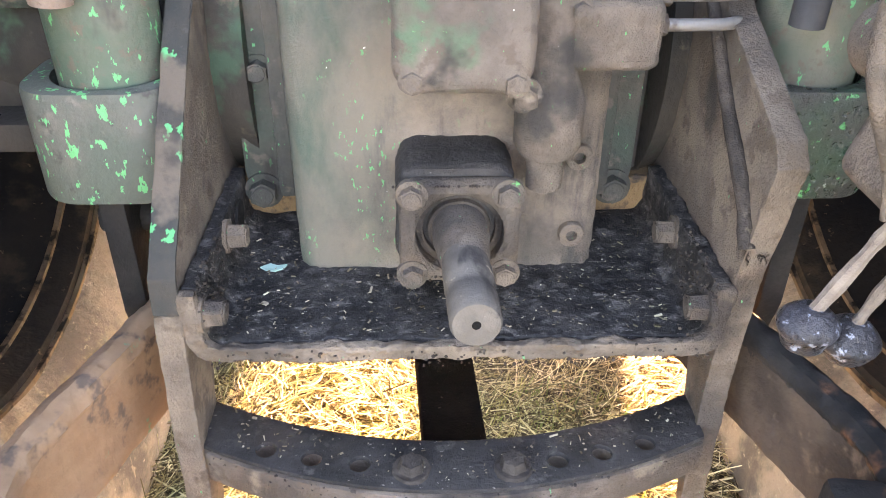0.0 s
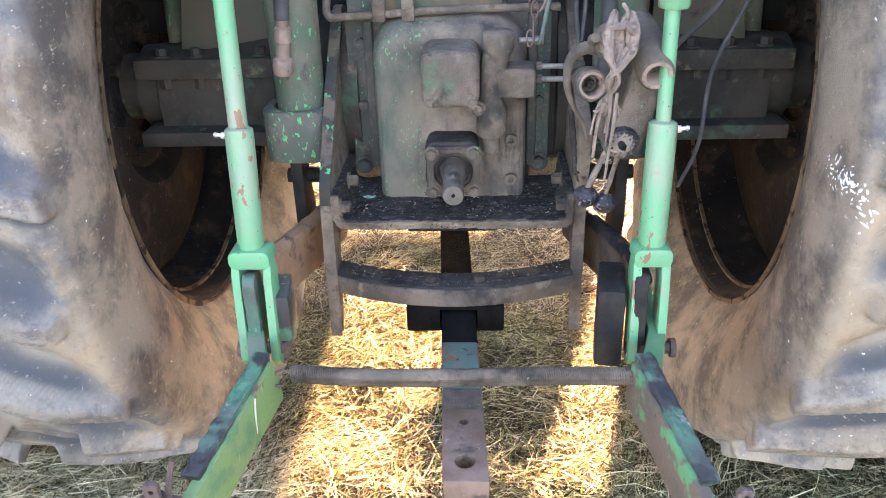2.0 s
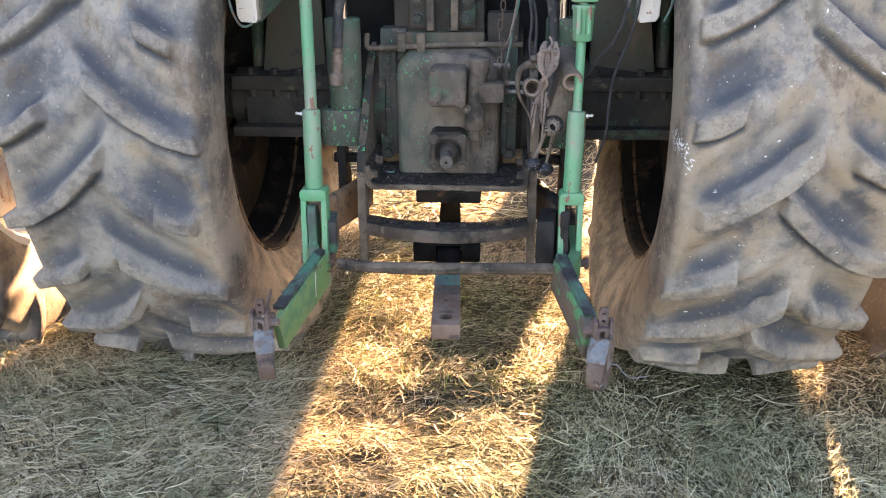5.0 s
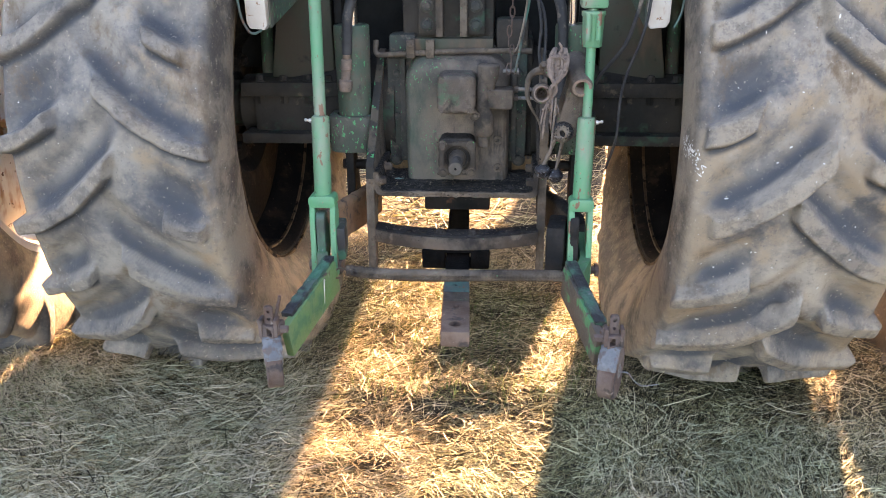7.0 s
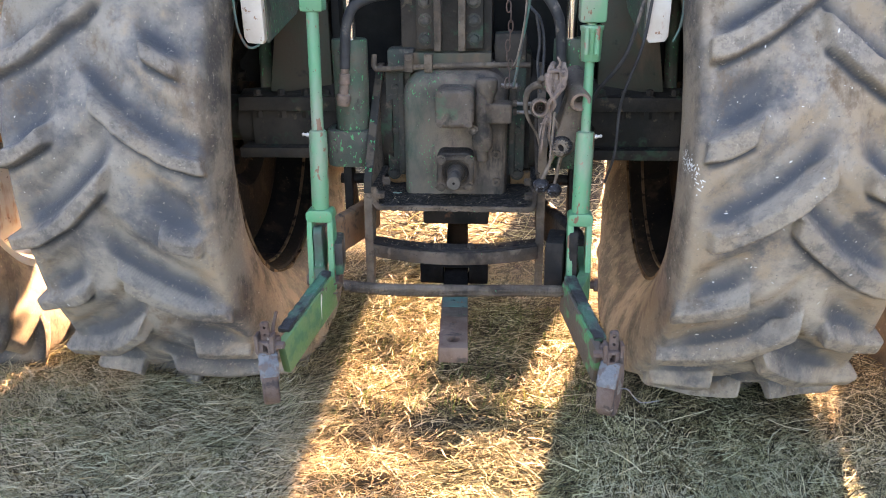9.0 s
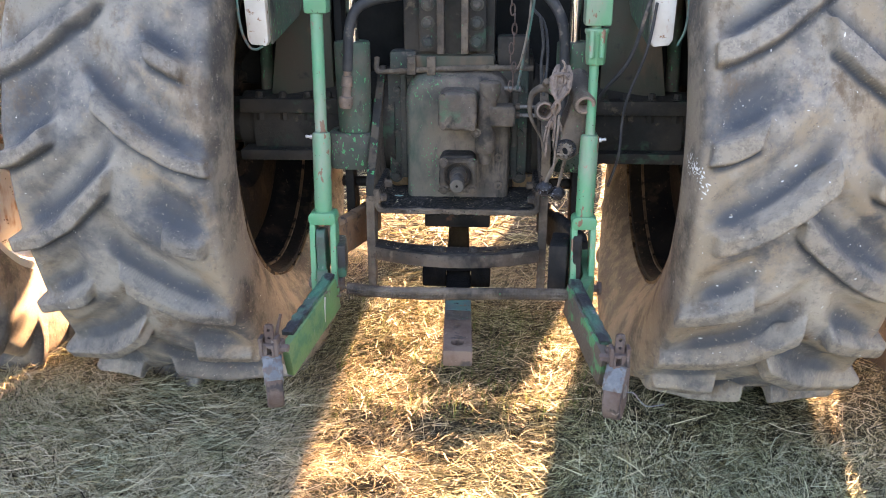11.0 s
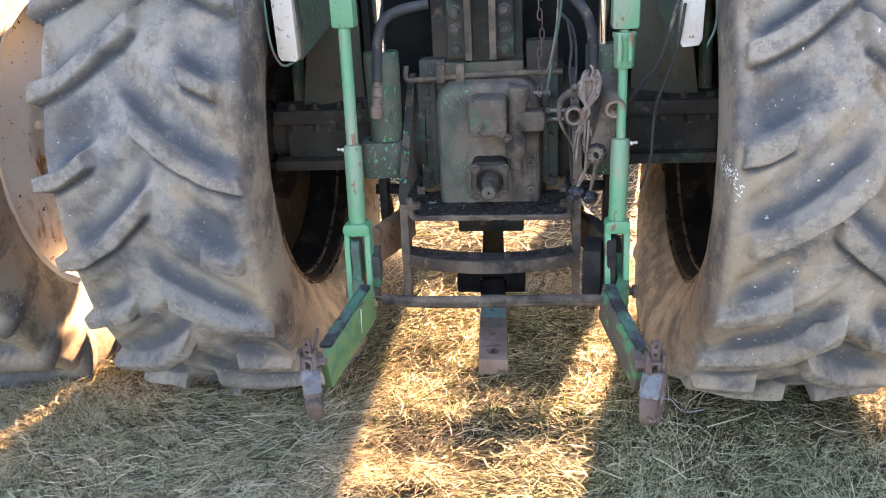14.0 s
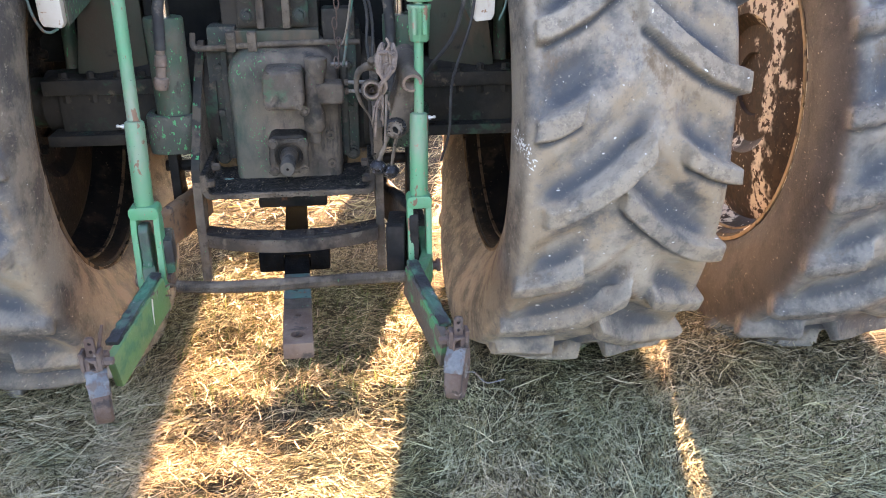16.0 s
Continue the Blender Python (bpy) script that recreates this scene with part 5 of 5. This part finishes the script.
        box(bm, c + Vector((-s * 0.002, 0.004, 0.078)), (0.040, 0.050, 0.036), (0, 0, s * 18))
        housing = part("latch_housing", bm, rust_iron, h, "rusty latch housing", bevel=0.005, caked=(0.009, 0.0028))
        hole = bmesh.new()
        box(hole, c + Vector((-s * 0.002, -0.022, 0.080)), (0.014, 0.040, 0.018), (0, 0, s * 18))
        pierced(housing, [hole])
        bm = bmesh.new()
        slab(bm, rounded(c.x, c.z + 0.114, 0.021, 0.052, 0.007), 1, c.y - 0.008, c.y + 0.001)
        tab = part("latch_tab", bm, rust_iron, h, "upright drilled latch tab", bevel=0.0015)
        cut = []
        for dz in (0.108, 0.127):
            hole = bmesh.new()
            rod(hole, (c.x, c.y - 0.03, c.z + dz), (c.x, c.y + 0.02, c.z + dz), 0.0038, seg=12)
            cut.append(hole)
        pierced(tab, cut)
        for dx in (-0.018, 0.018):
            bm = bmesh.new()
            slab(bm, rounded(c.x + dx, c.z + 0.090, 0.009, 0.044, 0.003), 1, c.y - 0.022, c.y + 0.006)
            part("latch_ear", bm, rust_iron, h, bevel=0.002, caked=(0.008, 0.0014))
        bolt(c + Vector((-s * 0.022, -0.004, 0.082)), (-s, 0, 0), 0.010, 0.020, h, rust_iron)
        bm = bmesh.new()
        if s < 0:
            tube(bm, [c + Vector((0.006, 0.014, 0.084)), c + Vector((0.012, 0.022, 0.116)), c + Vector((0.020, 0.030, 0.150))], lambda t: 0.0055 - 0.002 * t, 8)
            part("lever", bm, rust_iron, h, "short dark release lever")
        else:
            tube(bm, [c + Vector(p) for p in ((0.016, -0.03, 0.012), (0.034, -0.03, 0.010), (0.048, -0.025, -0.010), (0.070, -0.01, -0.034), (0.112, 0.01, -0.040))], 0.0016, 5, 8, 0.3)
            part("tie_cord", bm, pale_wrap, h, "loose grey cord")


lower_links()


def lift_rods():
    for s in (-1, 1):
        h = holder("lift_rod", (s * 0.355, -0.12, 0.55), tractor, "bright green adjustable lift rod with a forked end")
        pin, crotch, collar, top = (Vector((s * 0.356, -0.110, 0.530)), Vector((s * (0.358 if s < 0 else 0.347), -0.090, 0.720)), Vector((s * (0.358 if s < 0 else 0.353), -0.060, 0.942)), Vector((s * (0.364 if s < 0 else 0.362), 0.005, 1.42)))
        way = (collar - crotch).normalized()
        bm = bmesh.new()
        lathe(bm, crotch - way * 0.01, way, [(0.0, 0.019), (0.03, 0.0235), (0.10, 0.0242), (0.222, 0.0245), (0.232, 0.0236), (0.236, 0.018)], 24)
        part("sleeve", bm, green_bright, h, "green threaded sleeve with rust spots")
        bm = bmesh.new()
        rod(bm, collar - way * 0.02, top, 0.0165 if s < 0 else 0.0125, seg=20)
        part("rod", bm, green_bright, h)
        for d in (-1, 1):
            bm = bmesh.new()
            x = crotch.x + d * (0.0285 if s < 0 else 0.0245)
            slab(bm, [(-0.136, 0.518), (-0.118, 0.678), (-0.108, 0.713), (-0.078, 0.713), (-0.066, 0.678), (-0.084, 0.518), (-0.098, 0.500), (-0.122, 0.500)], 0, x - 0.008, x + 0.008)
            part("fork_leg", bm, green_bright, h, bevel=0.004)
        bm = bmesh.new()
        slab(bm, rounded(crotch.x, 0.716, 0.074 if s < 0 else 0.066, 0.034, 0.013), 1, -0.118, -0.064)
        part("fork_crown", bm, green_bright, h, bevel=0.004)
        bm = bmesh.new()
        rod(bm, pin - Vector((0.043, 0, 0)), pin + Vector((0.043, 0, 0)), 0.0115, seg=16)
        rod(bm, pin + Vector((s * 0.036, 0, 0)), pin + Vector((s * 0.046, 0, 0)), 0.018, seg=16)
        part("fork_pin", bm, rust_iron, h)
        bm = bmesh.new()
        g = collar + Vector((s * 0.024, -0.004, -0.012))
        lathe(bm, g, (s, -0.1, 0.15), [(0.0, 0.006), (0.006, 0.006), (0.007, 0.0035), (0.013, 0.0035), (0.015, 0.005), (0.019, 0.003)], 10)
        part("grease_nipple", bm, wire_pale, h)
        bm = bmesh.new()
        if s < 0:
            box(bm, (s * 0.361, -0.01, 1.31), (0.062, 0.06, 0.13))
            part("head_block", bm, green_bright, h, "green square head block", bevel=0.010)
        else:
            lathe(bm, (0.358, -0.036, 1.12), (0, 0, 1), [(0.0, 0.0245), (0.006, 0.026), (0.075, 0.028), (0.08, 0.031), (0.09, 0.031)], 8)
            part("turnbuckle", bm, green_bright, h, "green adjuster casting", bevel=0.003)
            bm = bmesh.new()
            box(bm, (0.360, -0.015, 1.29), (0.068, 0.065, 0.15))
            part("head_block", bm, green_bright, h, "green square head block", bevel=0.010)
            for dx in (-0.014, 0.012):
                bm = bmesh.new()
                rod(bm, (0.358 + dx, -0.064, 1.14), (0.358 + dx, -0.060, 1.205), 0.007, seg=10)
                part("turnbuckle_rib", bm, green_bright, h)


lift_rods()


def sway_spring():
    """The long coil spring that ties the two links."""
    bm = bmesh.new()
    one, two = Vector((-0.268, -0.252, 0.574)), Vector((0.300, -0.252, 0.572))
    turns, per = 150, 9
    pts = []
    for k in range(turns * per + 1):
        t = k / (turns * per)
        a = 2 * math.pi * k / per
        c = one.lerp(two, t) + Vector((0, 0.004 * math.sin(5 * t), -0.012 * math.sin(math.pi * min(1, t * 1.15)) * (1 - t) * 1.6))
        pts.append(c + Vector((0, 0.0140 * math.cos(a), 0.0140 * math.sin(a))))
    tube(bm, pts, 0.0021, 5, 0)
    h = thing("coil_spring", one, "long dull grey coil spring hooked between the lower links", "spring")
    part("coil", bm, plate_grime, h)
    bm = bmesh.new()
    rod(bm, one + Vector((0.02, 0.001, -0.006)), two, 0.0116, seg=14)
    part("core", bm, plate_grime, h)
    for p, s in ((one, -1), (two, 1)):
        bm = bmesh.new()
        tube(bm, [p + Vector((0, 0, 0)), p + Vector((s * 0.018, 0, 0.006)), p + Vector((s * 0.035, -0.006, -0.004)), p + Vector((s * 0.036, -0.008, -0.018)), p + Vector((s * 0.016, -0.008, -0.02))], 0.0025, 6)
        part("hook", bm, plate_grime, h, "bent wire hook")


sway_spring()


def lamp_boxes():
    for s in (-1, 1):
        h = holder("fender_end", (s * 0.53, 0.1, 1.16), tractor, "fender end with a rust-stained white rear face and green side")
        bm = bmesh.new()
        slab(bm, [(s * 0.500, 1.172), (s * 0.504, 1.60), (s * 0.562, 1.60), (s * 0.556, 1.178), (s * 0.548, 1.164), (s * 0.508, 1.160)], 1, 0.0, 0.03)
        part("rear_face", bm, white_rusty, h, "white painted face stained with rust", bevel=0.004)
        bm = bmesh.new()
        slab(bm, [(0.0305, 1.162), (0.0305, 1.60), (0.50, 1.60), (0.50, 1.30), (0.34, 1.215)], 0, s * 0.497, s * 0.503)
        part("side_panel", bm, green_chipped, h, "green side panel")
        bm = bmesh.new()
        slab(bm, [(0.0305, 1.165), (0.0305, 1.175), (0.50, 1.31), (0.50, 1.30)], 0, s * 0.5035, s * 0.556)
        part("bottom_panel", bm, green_chipped, h)
        bm = bmesh.new()
        if s < 0:
            tube(bm, [(-0.566, -0.01, 1.62), (-0.570, -0.014, 1.35), (-0.568, -0.014, 1.22), (-0.552, -0.012, 1.165), (-0.535, -0.006, 1.152), (-0.515, 0.0, 1.160)], 0.0035, 6)
        else:
            tube(bm, [(0.558, -0.01, 1.62), (0.566, -0.014, 1.36), (0.583, -0.016, 1.28), (0.582, -0.014, 1.21), (0.566, -0.012, 1.165)], 0.0035, 6)
        part("wire", bm, teal_worn, h, "thin drooping wire")
    bm = bmesh.new()
    tube(bm, [(0.505, -0.01, 1.60), (0.50, -0.01, 1.34), (0.482, 0.0, 1.24), (0.455, 0.04, 1.12), (0.40, 0.12, 1.02), (0.37, 0.2, 0.92)], 0.0055, 7)
    tube(bm, [(0.507, -0.008, 1.27), (0.492, 0.0, 1.15), (0.455, 0.05, 1.00), (0.448, 0.06, 0.86), (0.43, 0.10, 0.76)], 0.004, 7)
    h = thing("loose_cable", (0.48, 0, 1.2), "thin dark cable hanging loosely from the fender end", "cable")
    part("strand", bm, hose_rubber, h)


lamp_boxes()


def couplers():
    """Remote hydraulic outlets, with a rag and twine tangled on them."""
    h = holder("remote_outlet", (0.32, 0.1, 0.85), tractor, "paired hydraulic outlet block, dusty, with open sockets")
    way = Vector((-0.05, 1.0, 0.30)).normalized()
    mouth = Vector((0.336, -0.062, 1.020))
    bm = bmesh.new()
    lathe(bm, mouth, way, [(0.060, 0.008), (0.058, 0.0165), (0.004, 0.0185), (0.0, 0.0195), (0.0, 0.026), (0.006, 0.029), (0.03, 0.030), (0.12, 0.033), (0.16, 0.03), (0.17, 0.02)], 30)
    part("upper_socket", bm, case_dusty, h, "open round socket with a pale worn rim")
    bm = bmesh.new()
    lathe(bm, mouth + way * 0.002, way, [(0.050, 0.0155), (0.004, 0.0172), (-0.004, 0.0180), (-0.004, 0.0245), (0.003, 0.0252), (0.050, 0.0165)], 28)
    part("socket_rim", bm, fitting_pink, h, "pale worn socket ring")
    bm = bmesh.new()
    low = Vector((0.292, -0.025, 0.895))
    slab(bm, [(0.262, 0.872), (0.300, 0.858), (0.330, 0.880), (0.368, 1.015), (0.358, 1.046), (0.325, 1.052), (0.306, 1.02)], 1, -0.025, 0.10)
    part("outlet_body", bm, case_dusty, h, "cast body under thick brown dust", bevel=0.016, segments=4, caked=(0.012, 0.0015))
    bm = bmesh.new()
    lathe(bm, low + Vector((0.004, 0, 0)), way, [(-0.006, 0.0225), (-0.004, 0.027), (0.03, 0.028), (0.06, 0.024)], 26)
    part("lower_socket", bm, grease_black, h, "greasy lower socket")
    for k in range(9):
        t0 = 0.7 * k
        bm = bmesh.new()
        tube(bm, [low + Vector((0.022 * math.cos(t0), -0.012 - 0.003 * (k % 3), 0.022 * math.sin(t0))), low + Vector((0.010 * math.cos(t0 + 1.5), -0.020, 0.012 * math.sin(t0 + 1.2))), low + Vector((0.02 * math.cos(t0 + 2.6), -0.014, 0.02 * math.sin(t0 + 2.6)))], 0.0028, 5)
        part("fibre", bm, twine_fibre, h, "matted fibre in the lower socket")
    # second, smaller pair
    level = Vector((0.0, 1.0, -0.16)).normalized()
    for nm, p, r in (("small_socket", Vector((0.268, -0.05, 1.070)), 0.031), ("small_socket", Vector((0.234, -0.055, 1.003)), 0.027)):
        bm = bmesh.new()
        lathe(bm, p, level, [(0.040, r * 0.25), (0.038, r * 0.55), (0.0, r * 0.66), (0.0, r * 0.92), (0.005, r), (0.05, r), (0.085, r * 0.9), (0.09, r * 0.6)], 26)
        part(nm, bm, case_dusty, h, "round socket with ringed mouth")
        bm = bmesh.new()
        lathe(bm, p, level, [(0.034, r * 0.50), (-0.002, r * 0.62), (-0.004, r * 0.66), (-0.004, r * 0.80), (0.001, r * 0.82)], 26, False)
        part("seal_ring", bm, fitting_pink, h, "pale worn mouth ring")
        bm = bmesh.new()
        lathe(bm, p, level, [(0.030, r * 0.10), (0.012, r * 0.16), (0.010, r * 0.22), (0.028, r * 0.30)], 16)
        part("valve_pin", bm, rust_iron, h)
    bm = bmesh.new()
    tube(bm, [(0.250, -0.02, 1.055), (0.222, -0.03, 1.058), (0.200, -0.03, 1.040), (0.196, -0.03, 1.00), (0.206, -0.03, 0.965), (0.228, -0.02, 0.925), (0.236, -0.02, 0.895)], lambda t: 0.0125 - 0.0095 * min(1.0, t * 1.3), 12)
    part("release_lever", bm, plate_grime, h, "curved release lever")
    bm = bmesh.new()
    rod(bm, (0.236, -0.035, 1.072), (0.236, -0.055, 1.080), 0.011, 0.008, seg=10)
    part("lever_knob", bm, case_dusty, h)
    rag = thing("rag", (0.27, -0.06, 1.1), "grimy beige cloth knotted over the hydraulic outlets", "rag")
    folds = random.Random(21)
    for k in range(15):
        u, w = folds.uniform(-0.019, 0.019), folds.uniform(-0.006, 0.012)
        low_z = folds.uniform(0.885, 0.98)
        bm = bmesh.new()
        tube(bm, [(0.276 + u * 0.6, -0.030, 1.106 + w), (0.272 + u, -0.066, 1.102 + w), (0.266 + u * 1.2, -0.084 - w, 1.065), (0.262 - u * 0.5, -0.088 - w, 1.02), (0.256 + u * 0.9, -0.085 + w, 0.975), (0.252 + u * 1.4, -0.080, low_z)], lambda t: 0.0022 + 0.0042 * math.sin(math.pi * min(1, 0.15 + t)) ** 2, 6, 8, 0.5)
        part("cloth_fold", bm, cloth_beige, rag)
    for k in range(5):
        a0 = 1.3 * k
        bm = bmesh.new()
        tube(bm, [(0.268 + 0.024 * math.cos(a0 + d), -0.080 - 0.010 * math.sin(2.2 * d + k), 1.083 + 0.020 * math.sin(a0 + d)) for d in (0, 0.9, 1.8, 2.7, 3.6)], 0.0040, 6, 6, 0.4)
        part("knot", bm, cloth_beige, rag)
    bm = bmesh.new()
    tube(bm, [(0.274, -0.07, 1.10), (0.279, -0.075, 1.122), (0.272, -0.07, 1.135)], lambda t: 0.006 - 0.004 * t, 8, 6, 0.6)
    part("loose_end", bm, cloth_beige, rag)
    for k in range(2):
        u = folds.uniform(-0.014, 0.014)
        bm = bmesh.new()
        tube(bm, [(0.262 + u, -0.092, 1.0), (0.256 + u * 1.4, -0.092, 0.94), (0.252 + u * 1.2, -0.08, folds.uniform(0.84, 0.90))], 0.0024, 5)
        part("frayed_strip", bm, twine_fibre, rag)
    # twine that hangs with plugs at its end
    for name, pts, ball in (("hanging_twine", [(0.292, 0.02, 0.93), (0.285, 0.03, 0.88), (0.263, 0.036, 0.82), (0.248, 0.04, 0.782)], (0.2465, 0.040, 0.766)), ("hanging_twine", [(0.300, -0.02, 0.94), (0.300, 0.01, 0.88), (0.292, 0.03, 0.82), (0.284, 0.04, 0.772)], (0.283, 0.042, 0.752))):
        h2 = thing(name, pts[0], "dirty twine hanging with a greasy black plug at its end", "twine", "twines on the hydraulic outlets")
        bm = bmesh.new()
        tube(bm, pts, 0.0052, 8, 8, 0.45)
        part("cord", bm, twine_fibre, h2)
        bm = bmesh.new()
        tube(bm, [Vector(ball) + Vector((0, 0, z)) for z in (0.020, 0.012, 0.0, -0.012, -0.018)], lambda t: 0.005 + 0.017 * math.sin(math.pi * (0.1 + 0.8 * t)), 22, 8, 0.55)
        part("plug", bm, grease_black, h2, "greasy black dust plug")
    # round bar down the plate
    bm = bmesh.new()
    tube(bm, [(0.238, 0.33, 0.935), (0.237, 0.25, 0.868), (0.238, 0.18, 0.812), (0.2405, 0.150, 0.768)], lambda t: 0.0065 + 0.001 * t, 10, 8, 0.15)
    part("stay_bar", bm, crust, h, "thin stay bar along the plate")


couplers()


def hanging_chain():
    h = thing("chain", (0.14, 0.2, 1.3), "thin rusty chain hanging beside the valve lever", "chain")
    z = 1.40
    k = 0
    while z > 1.02:
        bm = bmesh.new()
        pts = []
        for i in range(17):
            a = 2 * math.pi * i / 16
            u, v = 0.0065 * math.cos(a), 0.016 * math.sin(a)
            if k % 2:
                pts.append((0.150 + 0.006 * math.sin(k), 0.19 + u, z + v))
            else:
                pts.append((0.150 + u + 0.004 * math.sin(k * 1.7), 0.19, z + v))
        tube(bm, pts, 0.0021, 6, 0)
        part("chain_link", bm, rust_iron, h)
        z -= 0.0265
        k += 1
    h = thing("control_cable", (0.17, 0.18, 1.2), "thin pale green control cable hanging to the valve lever", "cable")
    bm = bmesh.new()
    tube(bm, [(0.215, 0.16, 1.40), (0.203, 0.165, 1.25), (0.185, 0.17, 1.14), (0.170, 0.175, 1.05), (0.164, 0.18, 1.02)], 0.0042, 7)
    part("sheath", bm, teal_worn, h)
    bm = bmesh.new()
    tube(bm, [(0.200, 0.16, 1.40), (0.196, 0.16, 1.25), (0.185, 0.165, 1.16), (0.172, 0.17, 1.10), (0.163, 0.18, 1.08)], 0.003, 7)
    part("inner_wire", bm, twine_fibre, h)
    for pts in ([(0.225, 0.20, 1.22), (0.236, 0.20, 1.15), (0.232, 0.20, 1.08), (0.243, 0.20, 1.0)], [(0.205, 0.24, 1.24), (0.238, 0.22, 1.20), (0.25, 0.21, 1.12), (0.245, 0.2, 1.02)]):
        bm = bmesh.new()
        tube(bm, pts, 0.0045, 7)
        part("small_pipe", bm, hose_rubber, tractor, "thin dark pipe")


hanging_chain()


def droppings():
    """White bird droppings spattered on the right inner tyre."""
    bpy.context.view_layer.update()
    wheels = [o for o in bpy.data.objects if o.name.startswith("wheel") and not o.name.startswith("wheel_disc") and abs(o.matrix_world.translation.x - TRACK) < 0.01]
    tyre = [o for o in wheels[0].children if o.name.startswith("tyre")][0]
    m = tyre.matrix_world
    rng = random.Random(5)
    bm = bmesh.new()
    for k in range(210):
        if k < 140:
            far = abs(rng.gauss(0, 1))
            x, z = 0.578 + rng.gauss(0, 0.005) + 0.012 * far, 0.920 + rng.gauss(0, 0.010) - 0.024 * far
        else:
            x, z = rng.uniform(0.60, 1.15), rng.uniform(0.35, 1.25)
        hit, p, n, _ = tyre.ray_cast(m.inverted() @ Vector((x, -1.5, z)), Vector((0, 1, 0)))
        if not hit:
            continue
        p, n = m @ p, n.normalized()
        r = rng.uniform(0.0008, 0.0024) if k < 140 else rng.uniform(0.0006, 0.0020)
        q = n.to_track_quat("Z", "Y").to_matrix().to_4x4()
        vs = bmesh.ops.create_icosphere(bm, subdivisions=1, radius=r)["verts"]
        bmesh.ops.transform(bm, verts=vs, matrix=Matrix.Translation(p) @ q @ Matrix.Rotation(rng.uniform(0, 3), 4, "Z") @ Matrix.Diagonal((rng.uniform(0.7, 1.3), rng.uniform(0.9, 4.0), 0.25, 1)))
    ob = part("droppings", bm, dropping_white)
    tagged(ob, "white bird droppings spattered on the tyre tread", "droppings", kind="stuff")


droppings()


def crumbs():
    """Chaff and dry crumbs on the oily tray and the guide bar."""
    rng = random.Random(9)
    bm = bmesh.new()
    for k in range(640):
        if k < 470:
            x, y, z = rng.uniform(-0.218, 0.218), rng.uniform(0.12, 0.30), 0.6775
            if abs(x) < 0.15 and y > 0.235:
                continue
        else:
            x = rng.uniform(-0.23, 0.23)
            y, z = 0.045 + rng.uniform(0, 0.05) + 0.066 * (x / 0.257) ** 2, 0.5595
            if any((x - at) ** 2 + (y - 0.062 - 0.052 * (at / 0.257) ** 2) ** 2 < 0.0135 ** 2 for at in (-0.188, -0.142, -0.095, 0.098, 0.143, 0.189)):
                continue
        r = rng.uniform(0.0005, 0.0012) if rng.random() < 0.93 else rng.uniform(0.0013, 0.0024)
        box(bm, (x, y, z + 0.0012), (r * rng.uniform(1, 5), r * rng.uniform(0.8, 1.6), r * 0.8), (rng.uniform(-20, 20), rng.uniform(-20, 20), rng.uniform(0, 180)))
    ob = part("chaff", bm, chaff_mat, smooth=False)
    tagged(ob, "pale chaff and crumbs scattered on the oily tray", "chaff", kind="stuff")
    bm = bmesh.new()
    slab(bm, [(-0.204, 0.236), (-0.194, 0.243), (-0.186, 0.239), (-0.176, 0.241), (-0.179, 0.233), (-0.187, 0.228), (-0.197, 0.230)], 2, 0.6775, 0.679)
    ob = part("paint_flake", bm, flake_teal, smooth=False)
    tagged(ob, "pale teal paint flake lying on the oily tray", "flake")

    bm = bmesh.new()
    for k in range(700):
        q = rng.random()
        if q < 0.22:
            p = Vector((rng.uniform(-0.235, 0.235), 0.099 + rng.uniform(-0.001, 0.003), rng.gauss(0.664, 0.006)))
        elif q < 0.60:
            s = rng.choice((-1, 1))
            p = Vector((s * (0.234 - rng.uniform(0, 0.004)), rng.uniform(0.102, 0.20), rng.uniform(0.68, 0.75)))
        elif q < 0.75:
            s = rng.choice((-1, 1))
            p = Vector((s * rng.uniform(0.205, 0.236), rng.uniform(0.10, 0.34), 0.677))
        elif q < 0.9:
            x = rng.uniform(-0.25, 0.25)
            p = Vector((x, 0.031 + 0.066 * (x / 0.257) ** 2, rng.uniform(0.536, 0.556)))
        else:
            x = rng.uniform(-0.06, 0.055)
            p = Vector((x, 0.149, rng.choice((0.718, 0.722, 0.818))))
        r = rng.uniform(0.0006, 0.0021)
        vs = bmesh.ops.create_icosphere(bm, subdivisions=1, radius=r)["verts"]
        turn = Matrix.Rotation(rng.uniform(0, 6), 4, Vector((rng.random(), rng.random(), rng.random() + 0.1)))
        bmesh.ops.transform(bm, verts=vs, matrix=Matrix.Translation(p) @ turn @ Matrix.Diagonal((rng.uniform(0.7, 1.5), rng.uniform(0.6, 1.2), rng.uniform(0.5, 1.0), 1)))
    ob = part("caked_dirt", bm, crust)
    tagged(ob, "crusty brown dirt caked along the edges of the tray", "dirt", kind="stuff")


set_at(-0.008, 0.05, -0.012)
crumbs()
set_at()
